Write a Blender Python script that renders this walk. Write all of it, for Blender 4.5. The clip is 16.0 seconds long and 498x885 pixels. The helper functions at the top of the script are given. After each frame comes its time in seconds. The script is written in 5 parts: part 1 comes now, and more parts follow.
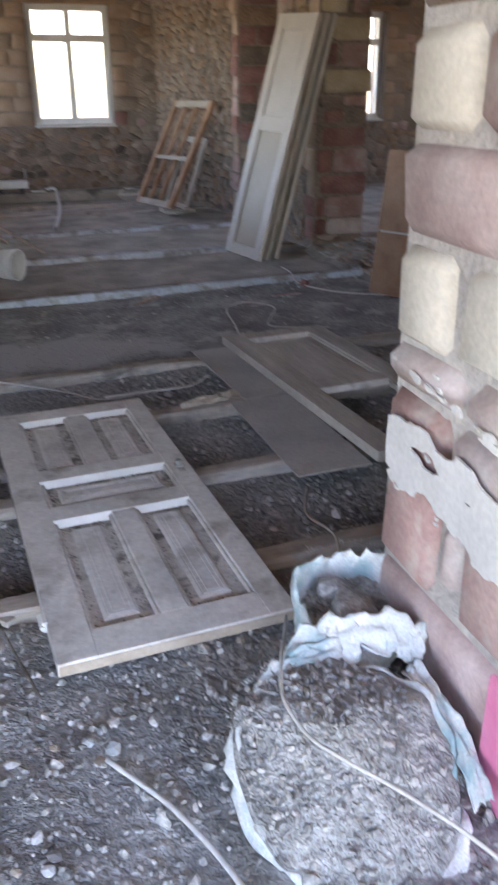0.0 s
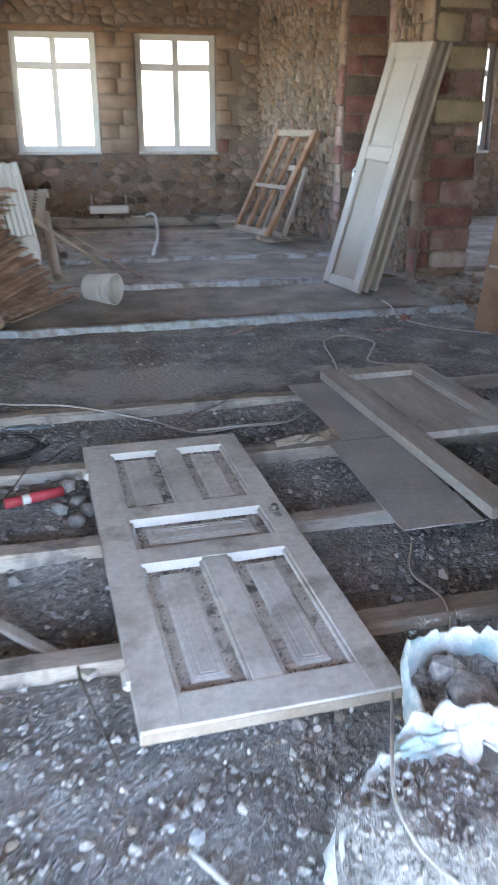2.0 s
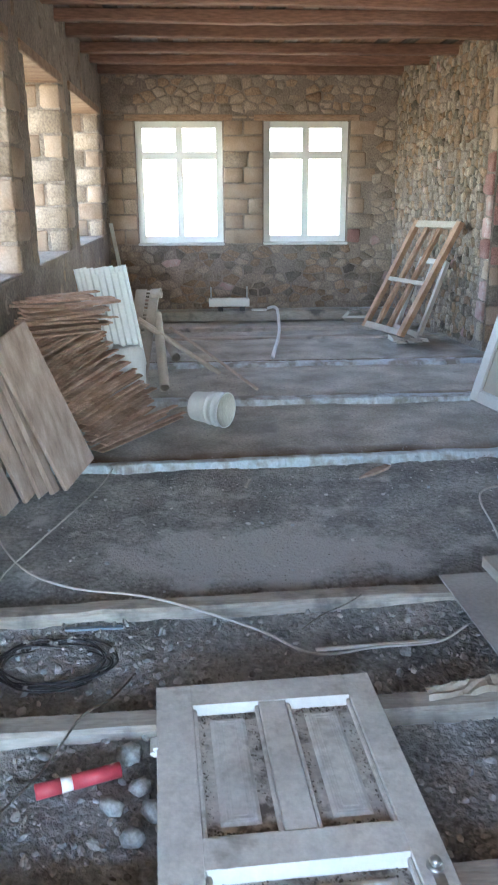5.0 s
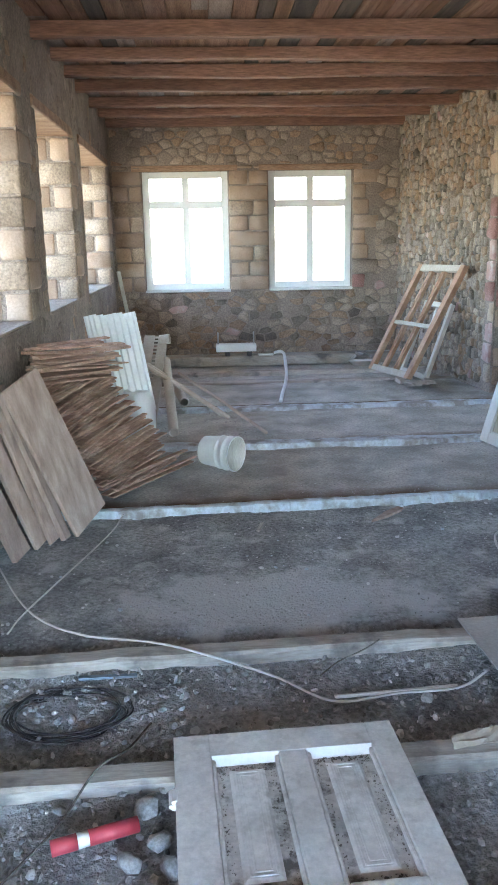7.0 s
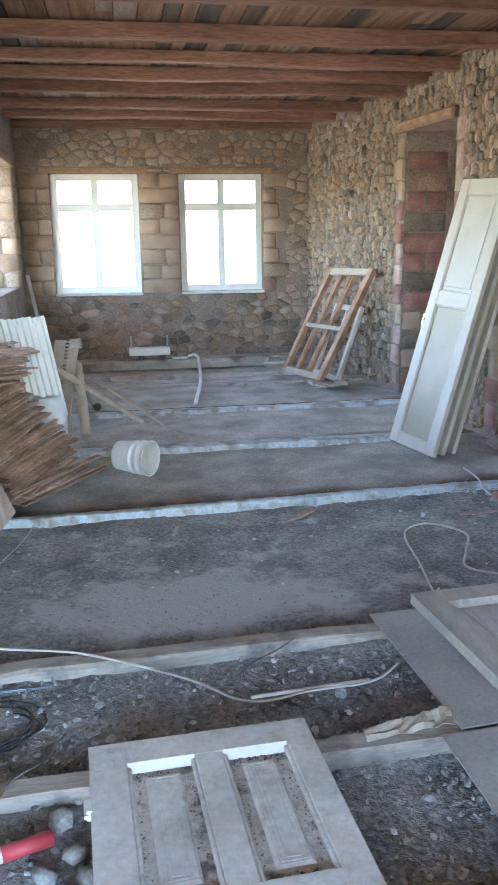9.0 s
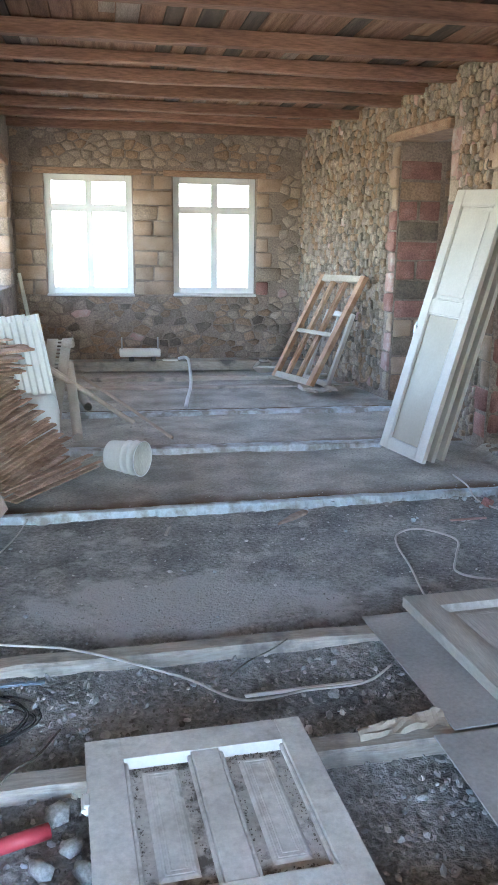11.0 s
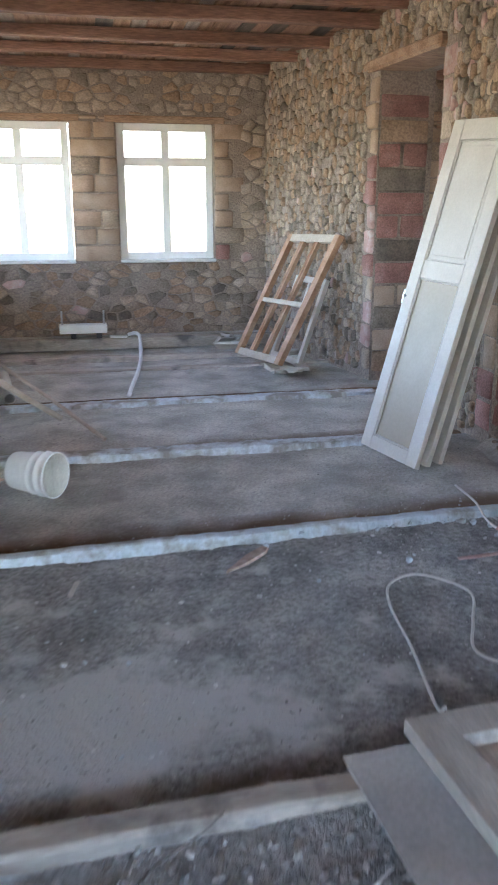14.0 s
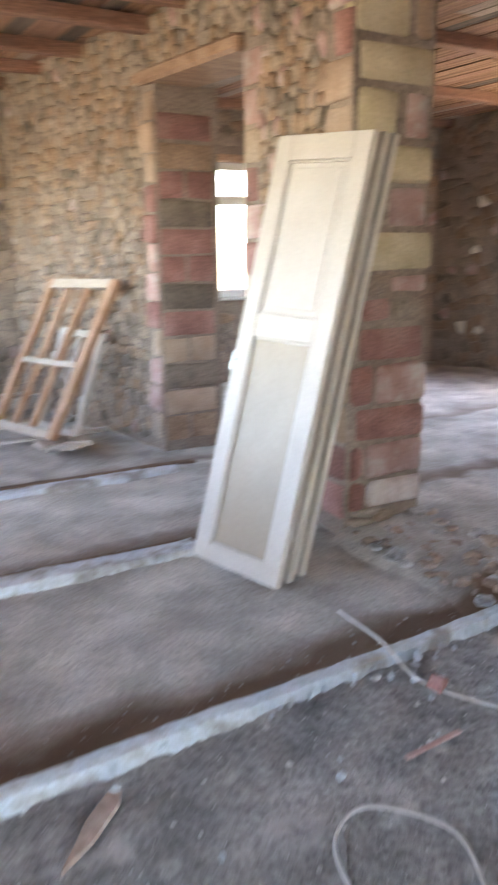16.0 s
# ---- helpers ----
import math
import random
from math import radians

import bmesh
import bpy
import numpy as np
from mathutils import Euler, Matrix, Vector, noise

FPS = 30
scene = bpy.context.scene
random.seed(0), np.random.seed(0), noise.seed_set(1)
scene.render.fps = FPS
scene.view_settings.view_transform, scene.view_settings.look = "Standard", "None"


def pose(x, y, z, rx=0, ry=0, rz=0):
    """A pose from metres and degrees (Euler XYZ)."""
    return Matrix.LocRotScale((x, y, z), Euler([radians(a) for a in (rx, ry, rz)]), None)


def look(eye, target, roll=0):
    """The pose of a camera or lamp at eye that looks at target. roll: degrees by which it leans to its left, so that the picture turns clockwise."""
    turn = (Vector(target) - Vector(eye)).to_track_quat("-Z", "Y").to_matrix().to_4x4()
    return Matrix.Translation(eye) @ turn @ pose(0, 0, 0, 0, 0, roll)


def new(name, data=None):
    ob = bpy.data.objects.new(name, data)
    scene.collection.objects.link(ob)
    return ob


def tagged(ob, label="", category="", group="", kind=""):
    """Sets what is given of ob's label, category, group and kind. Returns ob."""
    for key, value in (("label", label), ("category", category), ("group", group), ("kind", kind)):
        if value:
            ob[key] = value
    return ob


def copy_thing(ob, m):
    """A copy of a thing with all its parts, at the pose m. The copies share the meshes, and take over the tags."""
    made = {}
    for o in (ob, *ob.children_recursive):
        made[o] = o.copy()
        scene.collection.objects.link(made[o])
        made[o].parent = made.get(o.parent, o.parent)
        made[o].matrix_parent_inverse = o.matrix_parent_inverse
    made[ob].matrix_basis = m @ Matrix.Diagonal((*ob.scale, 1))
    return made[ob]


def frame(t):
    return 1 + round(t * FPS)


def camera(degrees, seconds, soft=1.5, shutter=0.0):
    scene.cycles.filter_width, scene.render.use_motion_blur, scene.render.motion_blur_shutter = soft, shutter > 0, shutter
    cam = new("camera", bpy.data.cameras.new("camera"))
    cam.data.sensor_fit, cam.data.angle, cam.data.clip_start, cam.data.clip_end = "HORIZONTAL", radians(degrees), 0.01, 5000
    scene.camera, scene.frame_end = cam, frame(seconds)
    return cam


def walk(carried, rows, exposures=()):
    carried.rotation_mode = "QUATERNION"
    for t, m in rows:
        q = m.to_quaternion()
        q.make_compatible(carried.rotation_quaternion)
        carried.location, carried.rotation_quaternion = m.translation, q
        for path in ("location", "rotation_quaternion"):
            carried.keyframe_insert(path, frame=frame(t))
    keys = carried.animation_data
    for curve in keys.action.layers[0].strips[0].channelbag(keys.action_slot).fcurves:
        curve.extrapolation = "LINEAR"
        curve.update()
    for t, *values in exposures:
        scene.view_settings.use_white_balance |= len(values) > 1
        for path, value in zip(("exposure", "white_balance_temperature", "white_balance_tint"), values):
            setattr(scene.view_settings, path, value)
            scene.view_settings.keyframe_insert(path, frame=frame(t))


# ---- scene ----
cam = camera(34.5, 16.0, 1.3, 0.9)
PATH = [
    (0, (-0.048, -0.131, 1.435), (0.529, 1.602, 0.621), -0.3),
    (0.5, (-0.038, -0.162, 1.458), (0.405, 1.635, 0.699), -0.3),
    (1, (-0.039, -0.158, 1.45), (0.284, 1.671, 0.707), -0.6),
    (1.5, (-0.088, -0.045, 1.442), (0.273, 1.78, 0.708), 0.5),
    (2, (-0.066, 0.09, 1.417), (0.327, 1.9, 0.663), 0.3),
    (2.5, (0.041, 0.437, 1.388), (0.468, 2.224, 0.597), 0.6),
    (3, (0.081, 0.641, 1.454), (0.486, 2.45, 0.704), 0.8),
    (3.5, (0.037, 0.858, 1.458), (0.513, 2.683, 0.792), -0.2),
    (4, (0.038, 1.053, 1.479), (0.498, 2.892, 0.841), -1.3),
    (4.5, (0.095, 1.182, 1.536), (0.288, 3.071, 0.908), -0.2),
    (5, (0.075, 1.225, 1.563), (0.191, 3.131, 0.969), -0.3),
    (7.5, (0.042, 1.24, 1.552), (0.152, 3.178, 1.071), -1.2),
    (8, (0.053, 1.236, 1.554), (0.23, 3.169, 1.073), -1.2),
    (8.5, (0.063, 1.239, 1.552), (0.303, 3.167, 1.079), -1.0),
    (9, (0.066, 1.228, 1.556), (0.375, 3.145, 1.073), -0.8),
    (11.5, (-0.003, 1.211, 1.537), (0.346, 3.124, 1.067), 0.8),
    (12, (0.04, 1.3, 1.519), (0.385, 3.196, 0.986), 0.3),
    (12.5, (0.166, 1.478, 1.494), (0.49, 3.356, 0.886), 0.7),
    (13, (0.262, 1.718, 1.455), (0.571, 3.589, 0.819), 1.0),
    (13.5, (0.337, 2.139, 1.479), (0.681, 4.015, 0.878), 0.2),
    (14, (0.416, 2.437, 1.466), (0.813, 4.318, 0.915), -0.1),
    (14.5, (0.469, 2.782, 1.499), (0.905, 4.649, 0.93), 0.2),
    (15, (0.444, 3.118, 1.459), (0.992, 4.956, 0.893), -0.6),
    (15.5, (0.494, 3.499, 1.456), (1.209, 5.295, 0.944), -1.0),
    (16, (0.528, 3.857, 1.477), (1.512, 5.534, 1.01), -0.5),
]
EXPOSURES = [(0.0, 3.82, 7400, 20), (1.0, 4.22, 7050, 14), (2.5, 4.38, 6950, 12), (3.5, 4.56, 6900, 10), (4.0, 4.82, 6700, 9), (5.0, 4.86, 6500, 6), (9.0, 5.02, 6350, 6), (12.5, 4.96, 6400, 8), (14.5, 4.86, 6900, 13), (15.0, 4.85, 7250, 15), (15.5, 4.94, 7550, 18), (16.0, 5.4, 7600, 17)]
walk(cam, [(t, look(eye, target, roll)) for t, eye, target, roll in PATH], EXPOSURES)

# ---- sky and sun ----
world = bpy.data.worlds.new("sky")
scene.world = world
world.use_nodes = True
wn = world.node_tree.nodes
wn.clear()
sky = wn.new("ShaderNodeTexSky")
sky.sky_type, sky.sun_disc = "NISHITA", False
sky.sun_elevation, sky.sun_rotation = radians(68), radians(110)
bg = wn.new("ShaderNodeBackground")
bg.inputs["Strength"].default_value = 0.15
wo = wn.new("ShaderNodeOutputWorld")
world.node_tree.links.new(sky.outputs[0], bg.inputs[0])
world.node_tree.links.new(bg.outputs[0], wo.inputs[0])
sun = new("sun", bpy.data.lights.new("sun", "SUN"))
sun.data.energy, sun.data.angle, sun.data.color = 4.0, radians(0.5), (1.0, 0.95, 0.86)
sun.matrix_world = look((3.0, -1.2, 8), (0, 0, 0))


# ---- materials ----
def mat(name, cols, scale=5.0, fine=60.0, rough=0.85, bump=0.35, depth=0.008, rnd=0.0, metal=0.0, stretch=(1, 1, 1), stain=None, mix=0.35, patch=None, bands=False):
    """Two scales of noise over world metres: broad tone, fine grain and relief; rnd varies pieces; stain: (colour, scale, low, high)."""
    m = bpy.data.materials.new(name)
    m.use_nodes = True
    nt = m.node_tree
    n, l = nt.nodes, nt.links
    bsdf = n["Principled BSDF"]
    geo = n.new("ShaderNodeNewGeometry")
    mp = n.new("ShaderNodeMapping")
    mp.inputs["Scale"].default_value = stretch
    l.new(geo.outputs["Position"], mp.inputs["Vector"])
    a = n.new("ShaderNodeTexNoise")
    a.inputs["Scale"].default_value, a.inputs["Detail"].default_value = scale, 5
    l.new(mp.outputs[0], a.inputs["Vector"])
    b = n.new("ShaderNodeTexNoise")
    b.inputs["Scale"].default_value, b.inputs["Detail"].default_value, b.inputs["Roughness"].default_value = fine, 4, 0.65
    l.new(mp.outputs[0], b.inputs["Vector"])
    ramp = n.new("ShaderNodeValToRGB")
    el = ramp.color_ramp.elements
    el[0].position, el[1].position = 0.3, 0.7
    el[0].color, el[1].color = (*cols[0], 1), (*cols[-1], 1)
    if len(cols) > 2:
        e = el.new(0.5)
        e.color = (*cols[1], 1)
    l.new(a.outputs["Fac"], ramp.inputs["Fac"])
    fr = n.new("ShaderNodeMapRange")
    fr.inputs["From Min"].default_value, fr.inputs["From Max"].default_value = 0.3, 0.7
    fr.inputs["To Min"].default_value, fr.inputs["To Max"].default_value = 1 - mix, 1 + mix
    l.new(b.outputs["Fac"], fr.inputs["Value"])
    mul = n.new("ShaderNodeVectorMath")
    mul.operation = "SCALE"
    l.new(ramp.outputs["Color"], mul.inputs[0])
    l.new(fr.outputs["Result"], mul.inputs["Scale"])
    out = mul.outputs[0]
    if stain:
        s = n.new("ShaderNodeTexNoise")
        s.inputs["Scale"].default_value, s.inputs["Detail"].default_value, s.inputs["Roughness"].default_value = stain[1], 6, 0.6
        l.new(geo.outputs["Position"], s.inputs["Vector"])
        sr = n.new("ShaderNodeMapRange")
        sr.inputs["From Min"].default_value, sr.inputs["From Max"].default_value = stain[2], stain[3]
        l.new(s.outputs["Fac"], sr.inputs["Value"])
        mx = n.new("ShaderNodeMix")
        mx.data_type = "RGBA"
        l.new(sr.outputs["Result"], mx.inputs[0])
        l.new(out, mx.inputs[6])
        mx.inputs[7].default_value = (*stain[0], 1)
        out = mx.outputs[2]
    if bands:
        # brown earth plus the shade behind each floor timber, painted as bands
        sx = n.new("ShaderNodeSeparateXYZ")
        l.new(geo.outputs["Position"], sx.inputs[0])
        wv = n.new("ShaderNodeTexNoise")
        wv.inputs["Scale"].default_value, wv.inputs["Detail"].default_value = 3.0, 5
        l.new(geo.outputs["Position"], wv.inputs["Vector"])
        ad = n.new("ShaderNodeMath")
        ad.operation = "MULTIPLY_ADD"
        l.new(wv.outputs["Fac"], ad.inputs[0])
        ad.inputs[1].default_value = 0.30
        sk = n.new("ShaderNodeMath")
        sk.operation = "MULTIPLY_ADD"
        l.new(sx.outputs["X"], sk.inputs[0])
        sk.inputs[1].default_value = -0.05
        l.new(sx.outputs["Y"], sk.inputs[2])
        l.new(sk.outputs[0], ad.inputs[2])
        yr = n.new("ShaderNodeMapRange")
        yr.inputs["From Min"].default_value, yr.inputs["From Max"].default_value = 4.0, 10.0
        l.new(ad.outputs[0], yr.inputs["Value"])
        br = n.new("ShaderNodeValToRGB")
        be = br.color_ramp.elements
        be[0].color, be[1].color = (0, 0, 0, 1), (0, 0, 0, 1)
        for y, v in ((4.23, 0.0), (4.28, 0.9), (4.34, 0.7), (4.43, 0.0), (5.99, 0.0), (6.04, 1.0), (6.20, 0.95), (6.36, 0.0), (7.58, 0.0), (7.63, 0.8), (7.72, 0.5), (7.8, 0.0), (9.02, 0.0), (9.1, 0.6), (9.3, 0.0)):
            e = be.new((y - 4.0) / 6.0)
            e.color = (v, v, v, 1)
        l.new(yr.outputs["Result"], br.inputs["Fac"])
        mb = n.new("ShaderNodeMix")
        mb.data_type = "RGBA"
        l.new(br.outputs["Color"], mb.inputs[0])
        l.new(out, mb.inputs[6])
        mb.inputs[7].default_value = (0.125, 0.072, 0.039, 1)
        out = mb.outputs[2]
    if patch:
        (px, py), (rx, ry), pc = patch
        pm = n.new("ShaderNodeMapping")
        pm.vector_type = "TEXTURE"
        pm.inputs["Location"].default_value, pm.inputs["Scale"].default_value = (px, py, 0), (rx, ry, 1e3)
        l.new(geo.outputs["Position"], pm.inputs["Vector"])
        ln = n.new("ShaderNodeVectorMath")
        ln.operation = "LENGTH"
        l.new(pm.outputs[0], ln.inputs[0])
        pn = n.new("ShaderNodeTexNoise")
        pn.inputs["Scale"].default_value, pn.inputs["Detail"].default_value, pn.inputs["Roughness"].default_value = 3.4, 7, 0.62
        l.new(geo.outputs["Position"], pn.inputs["Vector"])
        pa = n.new("ShaderNodeMath")
        pa.operation = "MULTIPLY_ADD"
        l.new(pn.outputs["Fac"], pa.inputs[0])
        pa.inputs[1].default_value = 2.4
        l.new(ln.outputs["Value"], pa.inputs[2])
        pr = n.new("ShaderNodeMapRange")
        pr.inputs["From Min"].default_value, pr.inputs["From Max"].default_value = 2.15, 1.85
        l.new(pa.outputs[0], pr.inputs["Value"])
        mq = n.new("ShaderNodeMix")
        mq.data_type = "RGBA"
        l.new(pr.outputs["Result"], mq.inputs[0])
        l.new(out, mq.inputs[6])
        mq.inputs[7].default_value = (*pc, 1)
        out = mq.outputs[2]
    if rnd:
        oi = n.new("ShaderNodeObjectInfo")
        rr = n.new("ShaderNodeMapRange")
        rr.inputs["To Min"].default_value, rr.inputs["To Max"].default_value = 1 - rnd, 1 + rnd
        l.new(oi.outputs["Random"], rr.inputs["Value"])
        m2 = n.new("ShaderNodeVectorMath")
        m2.operation = "SCALE"
        l.new(out, m2.inputs[0])
        l.new(rr.outputs["Result"], m2.inputs["Scale"])
        out = m2.outputs[0]
    l.new(out, bsdf.inputs["Base Color"])
    bsdf.inputs["Roughness"].default_value, bsdf.inputs["Metallic"].default_value = rough, metal
    if bump:
        bp = n.new("ShaderNodeBump")
        bp.inputs["Strength"].default_value, bp.inputs["Distance"].default_value = bump, depth
        l.new(b.outputs["Fac"], bp.inputs["Height"])
        l.new(bp.outputs["Normal"], bsdf.inputs["Normal"])
    return m


ROSE = mat("pale_rose_tuff", [(0.42, 0.30, 0.285), (0.52, 0.40, 0.385), (0.60, 0.50, 0.49)], 7, 60, 0.92, 0.5, 0.006, 0.06, mix=0.14)
YELLOW = mat("yellow_tuff", [(0.40, 0.325, 0.21), (0.49, 0.41, 0.285), (0.56, 0.48, 0.355)], 5, 60, 0.92, 0.5, 0.006, 0.1, mix=0.15)
MORTAR = mat("lime_mortar", [(0.21, 0.167, 0.141), (0.269, 0.214, 0.181), (0.328, 0.263, 0.222)], 3, 45, 0.95, 0.8, 0.02)
TAN = mat("tan_sandstone", [(0.286, 0.196, 0.143), (0.366, 0.264, 0.201), (0.413, 0.316, 0.257)], 4, 70, 0.9, 0.5, 0.006, 0.16, mix=0.18)
PALE = mat("pale_limestone", [(0.60, 0.555, 0.475), (0.68, 0.635, 0.555), (0.74, 0.70, 0.63)], 4, 60, 0.9, 0.4, 0.006, 0.08, mix=0.12)
RED = mat("red_brick", [(0.22, 0.11, 0.095), (0.29, 0.145, 0.13), (0.35, 0.205, 0.185)], 6, 80, 0.9, 0.5, 0.006, 0.15)
PINK = mat("pink_tuff", [(0.34, 0.20, 0.18), (0.42, 0.27, 0.25), (0.48, 0.36, 0.33)], 5, 60, 0.92, 0.5, 0.006, 0.12, stain=((0.5, 0.47, 0.44), 9, 0.5, 0.75), mix=0.15)
GREYST = mat("grey_fieldstone", [(0.206, 0.163, 0.136), (0.266, 0.213, 0.176), (0.326, 0.262, 0.216)], 5, 55, 0.9, 0.5, 0.006, 0.22)
BUFFST = mat("buff_fieldstone", [(0.255, 0.191, 0.15), (0.32, 0.247, 0.194), (0.378, 0.298, 0.243)], 5, 55, 0.9, 0.5, 0.006, 0.2)
DARKST = mat("dark_basalt_stone", [(0.119, 0.094, 0.079), (0.173, 0.138, 0.113), (0.228, 0.18, 0.148)], 5, 50, 0.85, 0.4, 0.006, 0.25)
BROWNST = mat("brown_fieldstone", [(0.219, 0.144, 0.101), (0.283, 0.192, 0.137), (0.337, 0.236, 0.169)], 5, 50, 0.9, 0.4, 0.006, 0.22)
PALEP = mat("whitened_pink_tuff", [(0.45, 0.36, 0.34), (0.56, 0.48, 0.46), (0.64, 0.60, 0.58)], 9, 60, 0.92, 0.4, 0.006, 0.05, mix=0.14)
PALEM = mat("pale_jamb_mortar", [(0.42, 0.385, 0.365), (0.52, 0.485, 0.46), (0.60, 0.57, 0.54)], 4, 45, 0.95, 0.8, 0.02, mix=0.18)
PLASTER = mat("white_plaster_remains", [(0.6, 0.59, 0.577), (0.72, 0.71, 0.697)], 6, 60, 0.9, 0.2, 0.004, mix=0.1)
BEAMW = mat("old_brown_beam_wood", [(0.178, 0.090, 0.064), (0.275, 0.145, 0.104), (0.36, 0.205, 0.152)], 3, 40, 0.75, 0.4, 0.006, 0.18, stretch=(0.25, 2, 2))
PLANKW = mat("brown_ceiling_plank", [(0.156, 0.081, 0.05), (0.274, 0.146, 0.09), (0.382, 0.227, 0.151)], 3, 40, 0.8, 0.35, 0.005, stretch=(7, 0.35, 1))
PLANKG = mat("grey_ceiling_plank", [(0.234, 0.176, 0.152), (0.342, 0.258, 0.216), (0.414, 0.32, 0.268)], 3, 40, 0.8, 0.35, 0.005, stretch=(7, 0.35, 1))
LINTELW = mat("reddish_lintel_wood", [(0.25, 0.14, 0.09), (0.34, 0.21, 0.14), (0.40, 0.27, 0.19)], 4, 40, 0.75, 0.3, 0.005, 0.1, stretch=(0.5, 2, 3))
JOISTW = mat("dusty_joist_wood", [(0.32, 0.285, 0.25), (0.43, 0.39, 0.35), (0.54, 0.50, 0.455)], 4, 50, 0.9, 0.5, 0.006, 0.1, stretch=(0.3, 2, 2), stain=((0.16, 0.15, 0.15), 5, 0.52, 0.7), mix=0.2)
BARE = mat("bare_brown_joist_wood", [(0.07, 0.042, 0.026), (0.12, 0.072, 0.045), (0.17, 0.11, 0.07)], 4, 50, 0.9, 0.5, 0.006, 0.1, stretch=(0.3, 2, 2))
CRUSTG = mat("grey_mortar_crust", [(0.475, 0.524, 0.57), (0.589, 0.649, 0.697), (0.719, 0.782, 0.826)], 6, 50, 0.95, 0.5, 0.008, stain=((0.30, 0.285, 0.27), 6, 0.44, 0.6), mix=0.2)
CRUST = mat("white_mortar_crust", [(0.409, 0.474, 0.525), (0.519, 0.593, 0.645), (0.598, 0.668, 0.712)], 7, 55, 0.95, 0.35, 0.006, stain=((0.30, 0.29, 0.28), 7, 0.47, 0.62), mix=0.15)
GRAVEL = mat("grey_gravel_soil", [(0.22, 0.226, 0.227), (0.37, 0.378, 0.382), (0.55, 0.562, 0.568)], 2.5, 38, 0.97, 1.0, 0.04, stain=((0.42, 0.41, 0.40), 2.2, 0.56, 0.75), mix=0.42)
PEBBLE = mat("grey_pebble", [(0.20, 0.20, 0.199), (0.34, 0.337, 0.333), (0.54, 0.532, 0.523)], 22, 90, 0.9, 0.3, 0.003)
SCREED = mat("dark_grey_screed", [(0.185, 0.187, 0.188), (0.28, 0.282, 0.28), (0.40, 0.396, 0.388)], 3.4, 48, 0.93, 1.0, 0.02, stain=((0.50, 0.50, 0.495), 4.0, 0.56, 0.66), mix=0.48, patch=((0.33, 4.60), (0.85, 0.34), (0.49, 0.49, 0.492)), bands=True)
DUST = mat("brown_grey_dusty_floor", [(0.28, 0.27, 0.248), (0.44, 0.425, 0.395), (0.60, 0.58, 0.54)], 2.6, 60, 0.93, 0.7, 0.012, stain=((0.30, 0.285, 0.27), 4.0, 0.54, 0.72), mix=0.3, bands=True)
DIRTY = mat("dirty_white_door_paint", [(0.54, 0.53, 0.51), (0.71, 0.70, 0.68), (0.79, 0.785, 0.765)], 4, 50, 0.6, 0.15, 0.002, stain=((0.29, 0.265, 0.235), 6, 0.54, 0.74), mix=0.14)
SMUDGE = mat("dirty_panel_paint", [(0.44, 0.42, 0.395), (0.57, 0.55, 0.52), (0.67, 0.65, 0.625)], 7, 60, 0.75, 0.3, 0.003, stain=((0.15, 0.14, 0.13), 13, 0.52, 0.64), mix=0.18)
DIRT = mat("grey_dirt", [(0.10, 0.09, 0.08), (0.17, 0.155, 0.14), (0.24, 0.22, 0.2)], 20, 90, 0.97, 0.9, 0.01)
WHITE = mat("white_door_paint", [(0.475, 0.425, 0.38), (0.54, 0.49, 0.445)], 4, 60, 0.5, 0.12, 0.002, stain=((0.50, 0.46, 0.39), 6, 0.6, 0.8), mix=0.06)
CLEANW = mat("clean_white_paint_and_lit_bevel", [(0.74, 0.74, 0.73), (0.82, 0.82, 0.81)], 8, 60, 0.5, 0.1, 0.002, mix=0.05)
BEIGE = mat("beige_panel", [(0.302, 0.239, 0.177), (0.358, 0.286, 0.216)], 3, 50, 0.38, 0.03, 0.001, mix=0.06)
GREYB = mat("grey_hardboard", [(0.43, 0.435, 0.438), (0.54, 0.545, 0.545), (0.63, 0.63, 0.625)], 3, 60, 0.6, 0.15, 0.002, 0.2, mix=0.14)
OLDW = mat("weathered_grey_wood_and_bucket_shade", [(0.39, 0.365, 0.33), (0.5, 0.475, 0.435), (0.6, 0.575, 0.53)], 4, 45, 0.8, 0.35, 0.004, stretch=(3, 0.4, 1), mix=0.14)
LATH = mat("brown_lath_wood", [(0.28, 0.165, 0.118), (0.40, 0.26, 0.195), (0.52, 0.375, 0.30)], 5, 50, 0.75, 0.3, 0.004, 0.3, stretch=(0.5, 2, 2))
SHEETW = mat("grey_brown_plank_wood", [(0.25, 0.18, 0.15), (0.34, 0.255, 0.215), (0.42, 0.33, 0.285)], 4, 45, 0.8, 0.3, 0.004, 0.22, stretch=(5, 5, 0.7), mix=0.14)
ORANGE = mat("orange_brown_window_wood", [(0.32, 0.17, 0.10), (0.42, 0.25, 0.16), (0.50, 0.34, 0.24)], 5, 50, 0.7, 0.25, 0.003, mix=0.15)
BROWND = mat("brown_board", [(0.20, 0.10, 0.055), (0.28, 0.15, 0.085), (0.33, 0.19, 0.12)], 4, 50, 0.6, 0.2, 0.003, mix=0.12)
PLASTICW = mat("white_plastic", [(0.704, 0.722, 0.739), (0.757, 0.766, 0.774)], 8, 50, 0.4, 0.08, 0.002, mix=0.05)
WOVEN = mat("woven_white_sack", [(0.55, 0.60, 0.62), (0.70, 0.73, 0.74), (0.78, 0.80, 0.80)], 9, 150, 0.7, 0.5, 0.004, stain=((0.30, 0.48, 0.53), 7, 0.52, 0.66), mix=0.2)
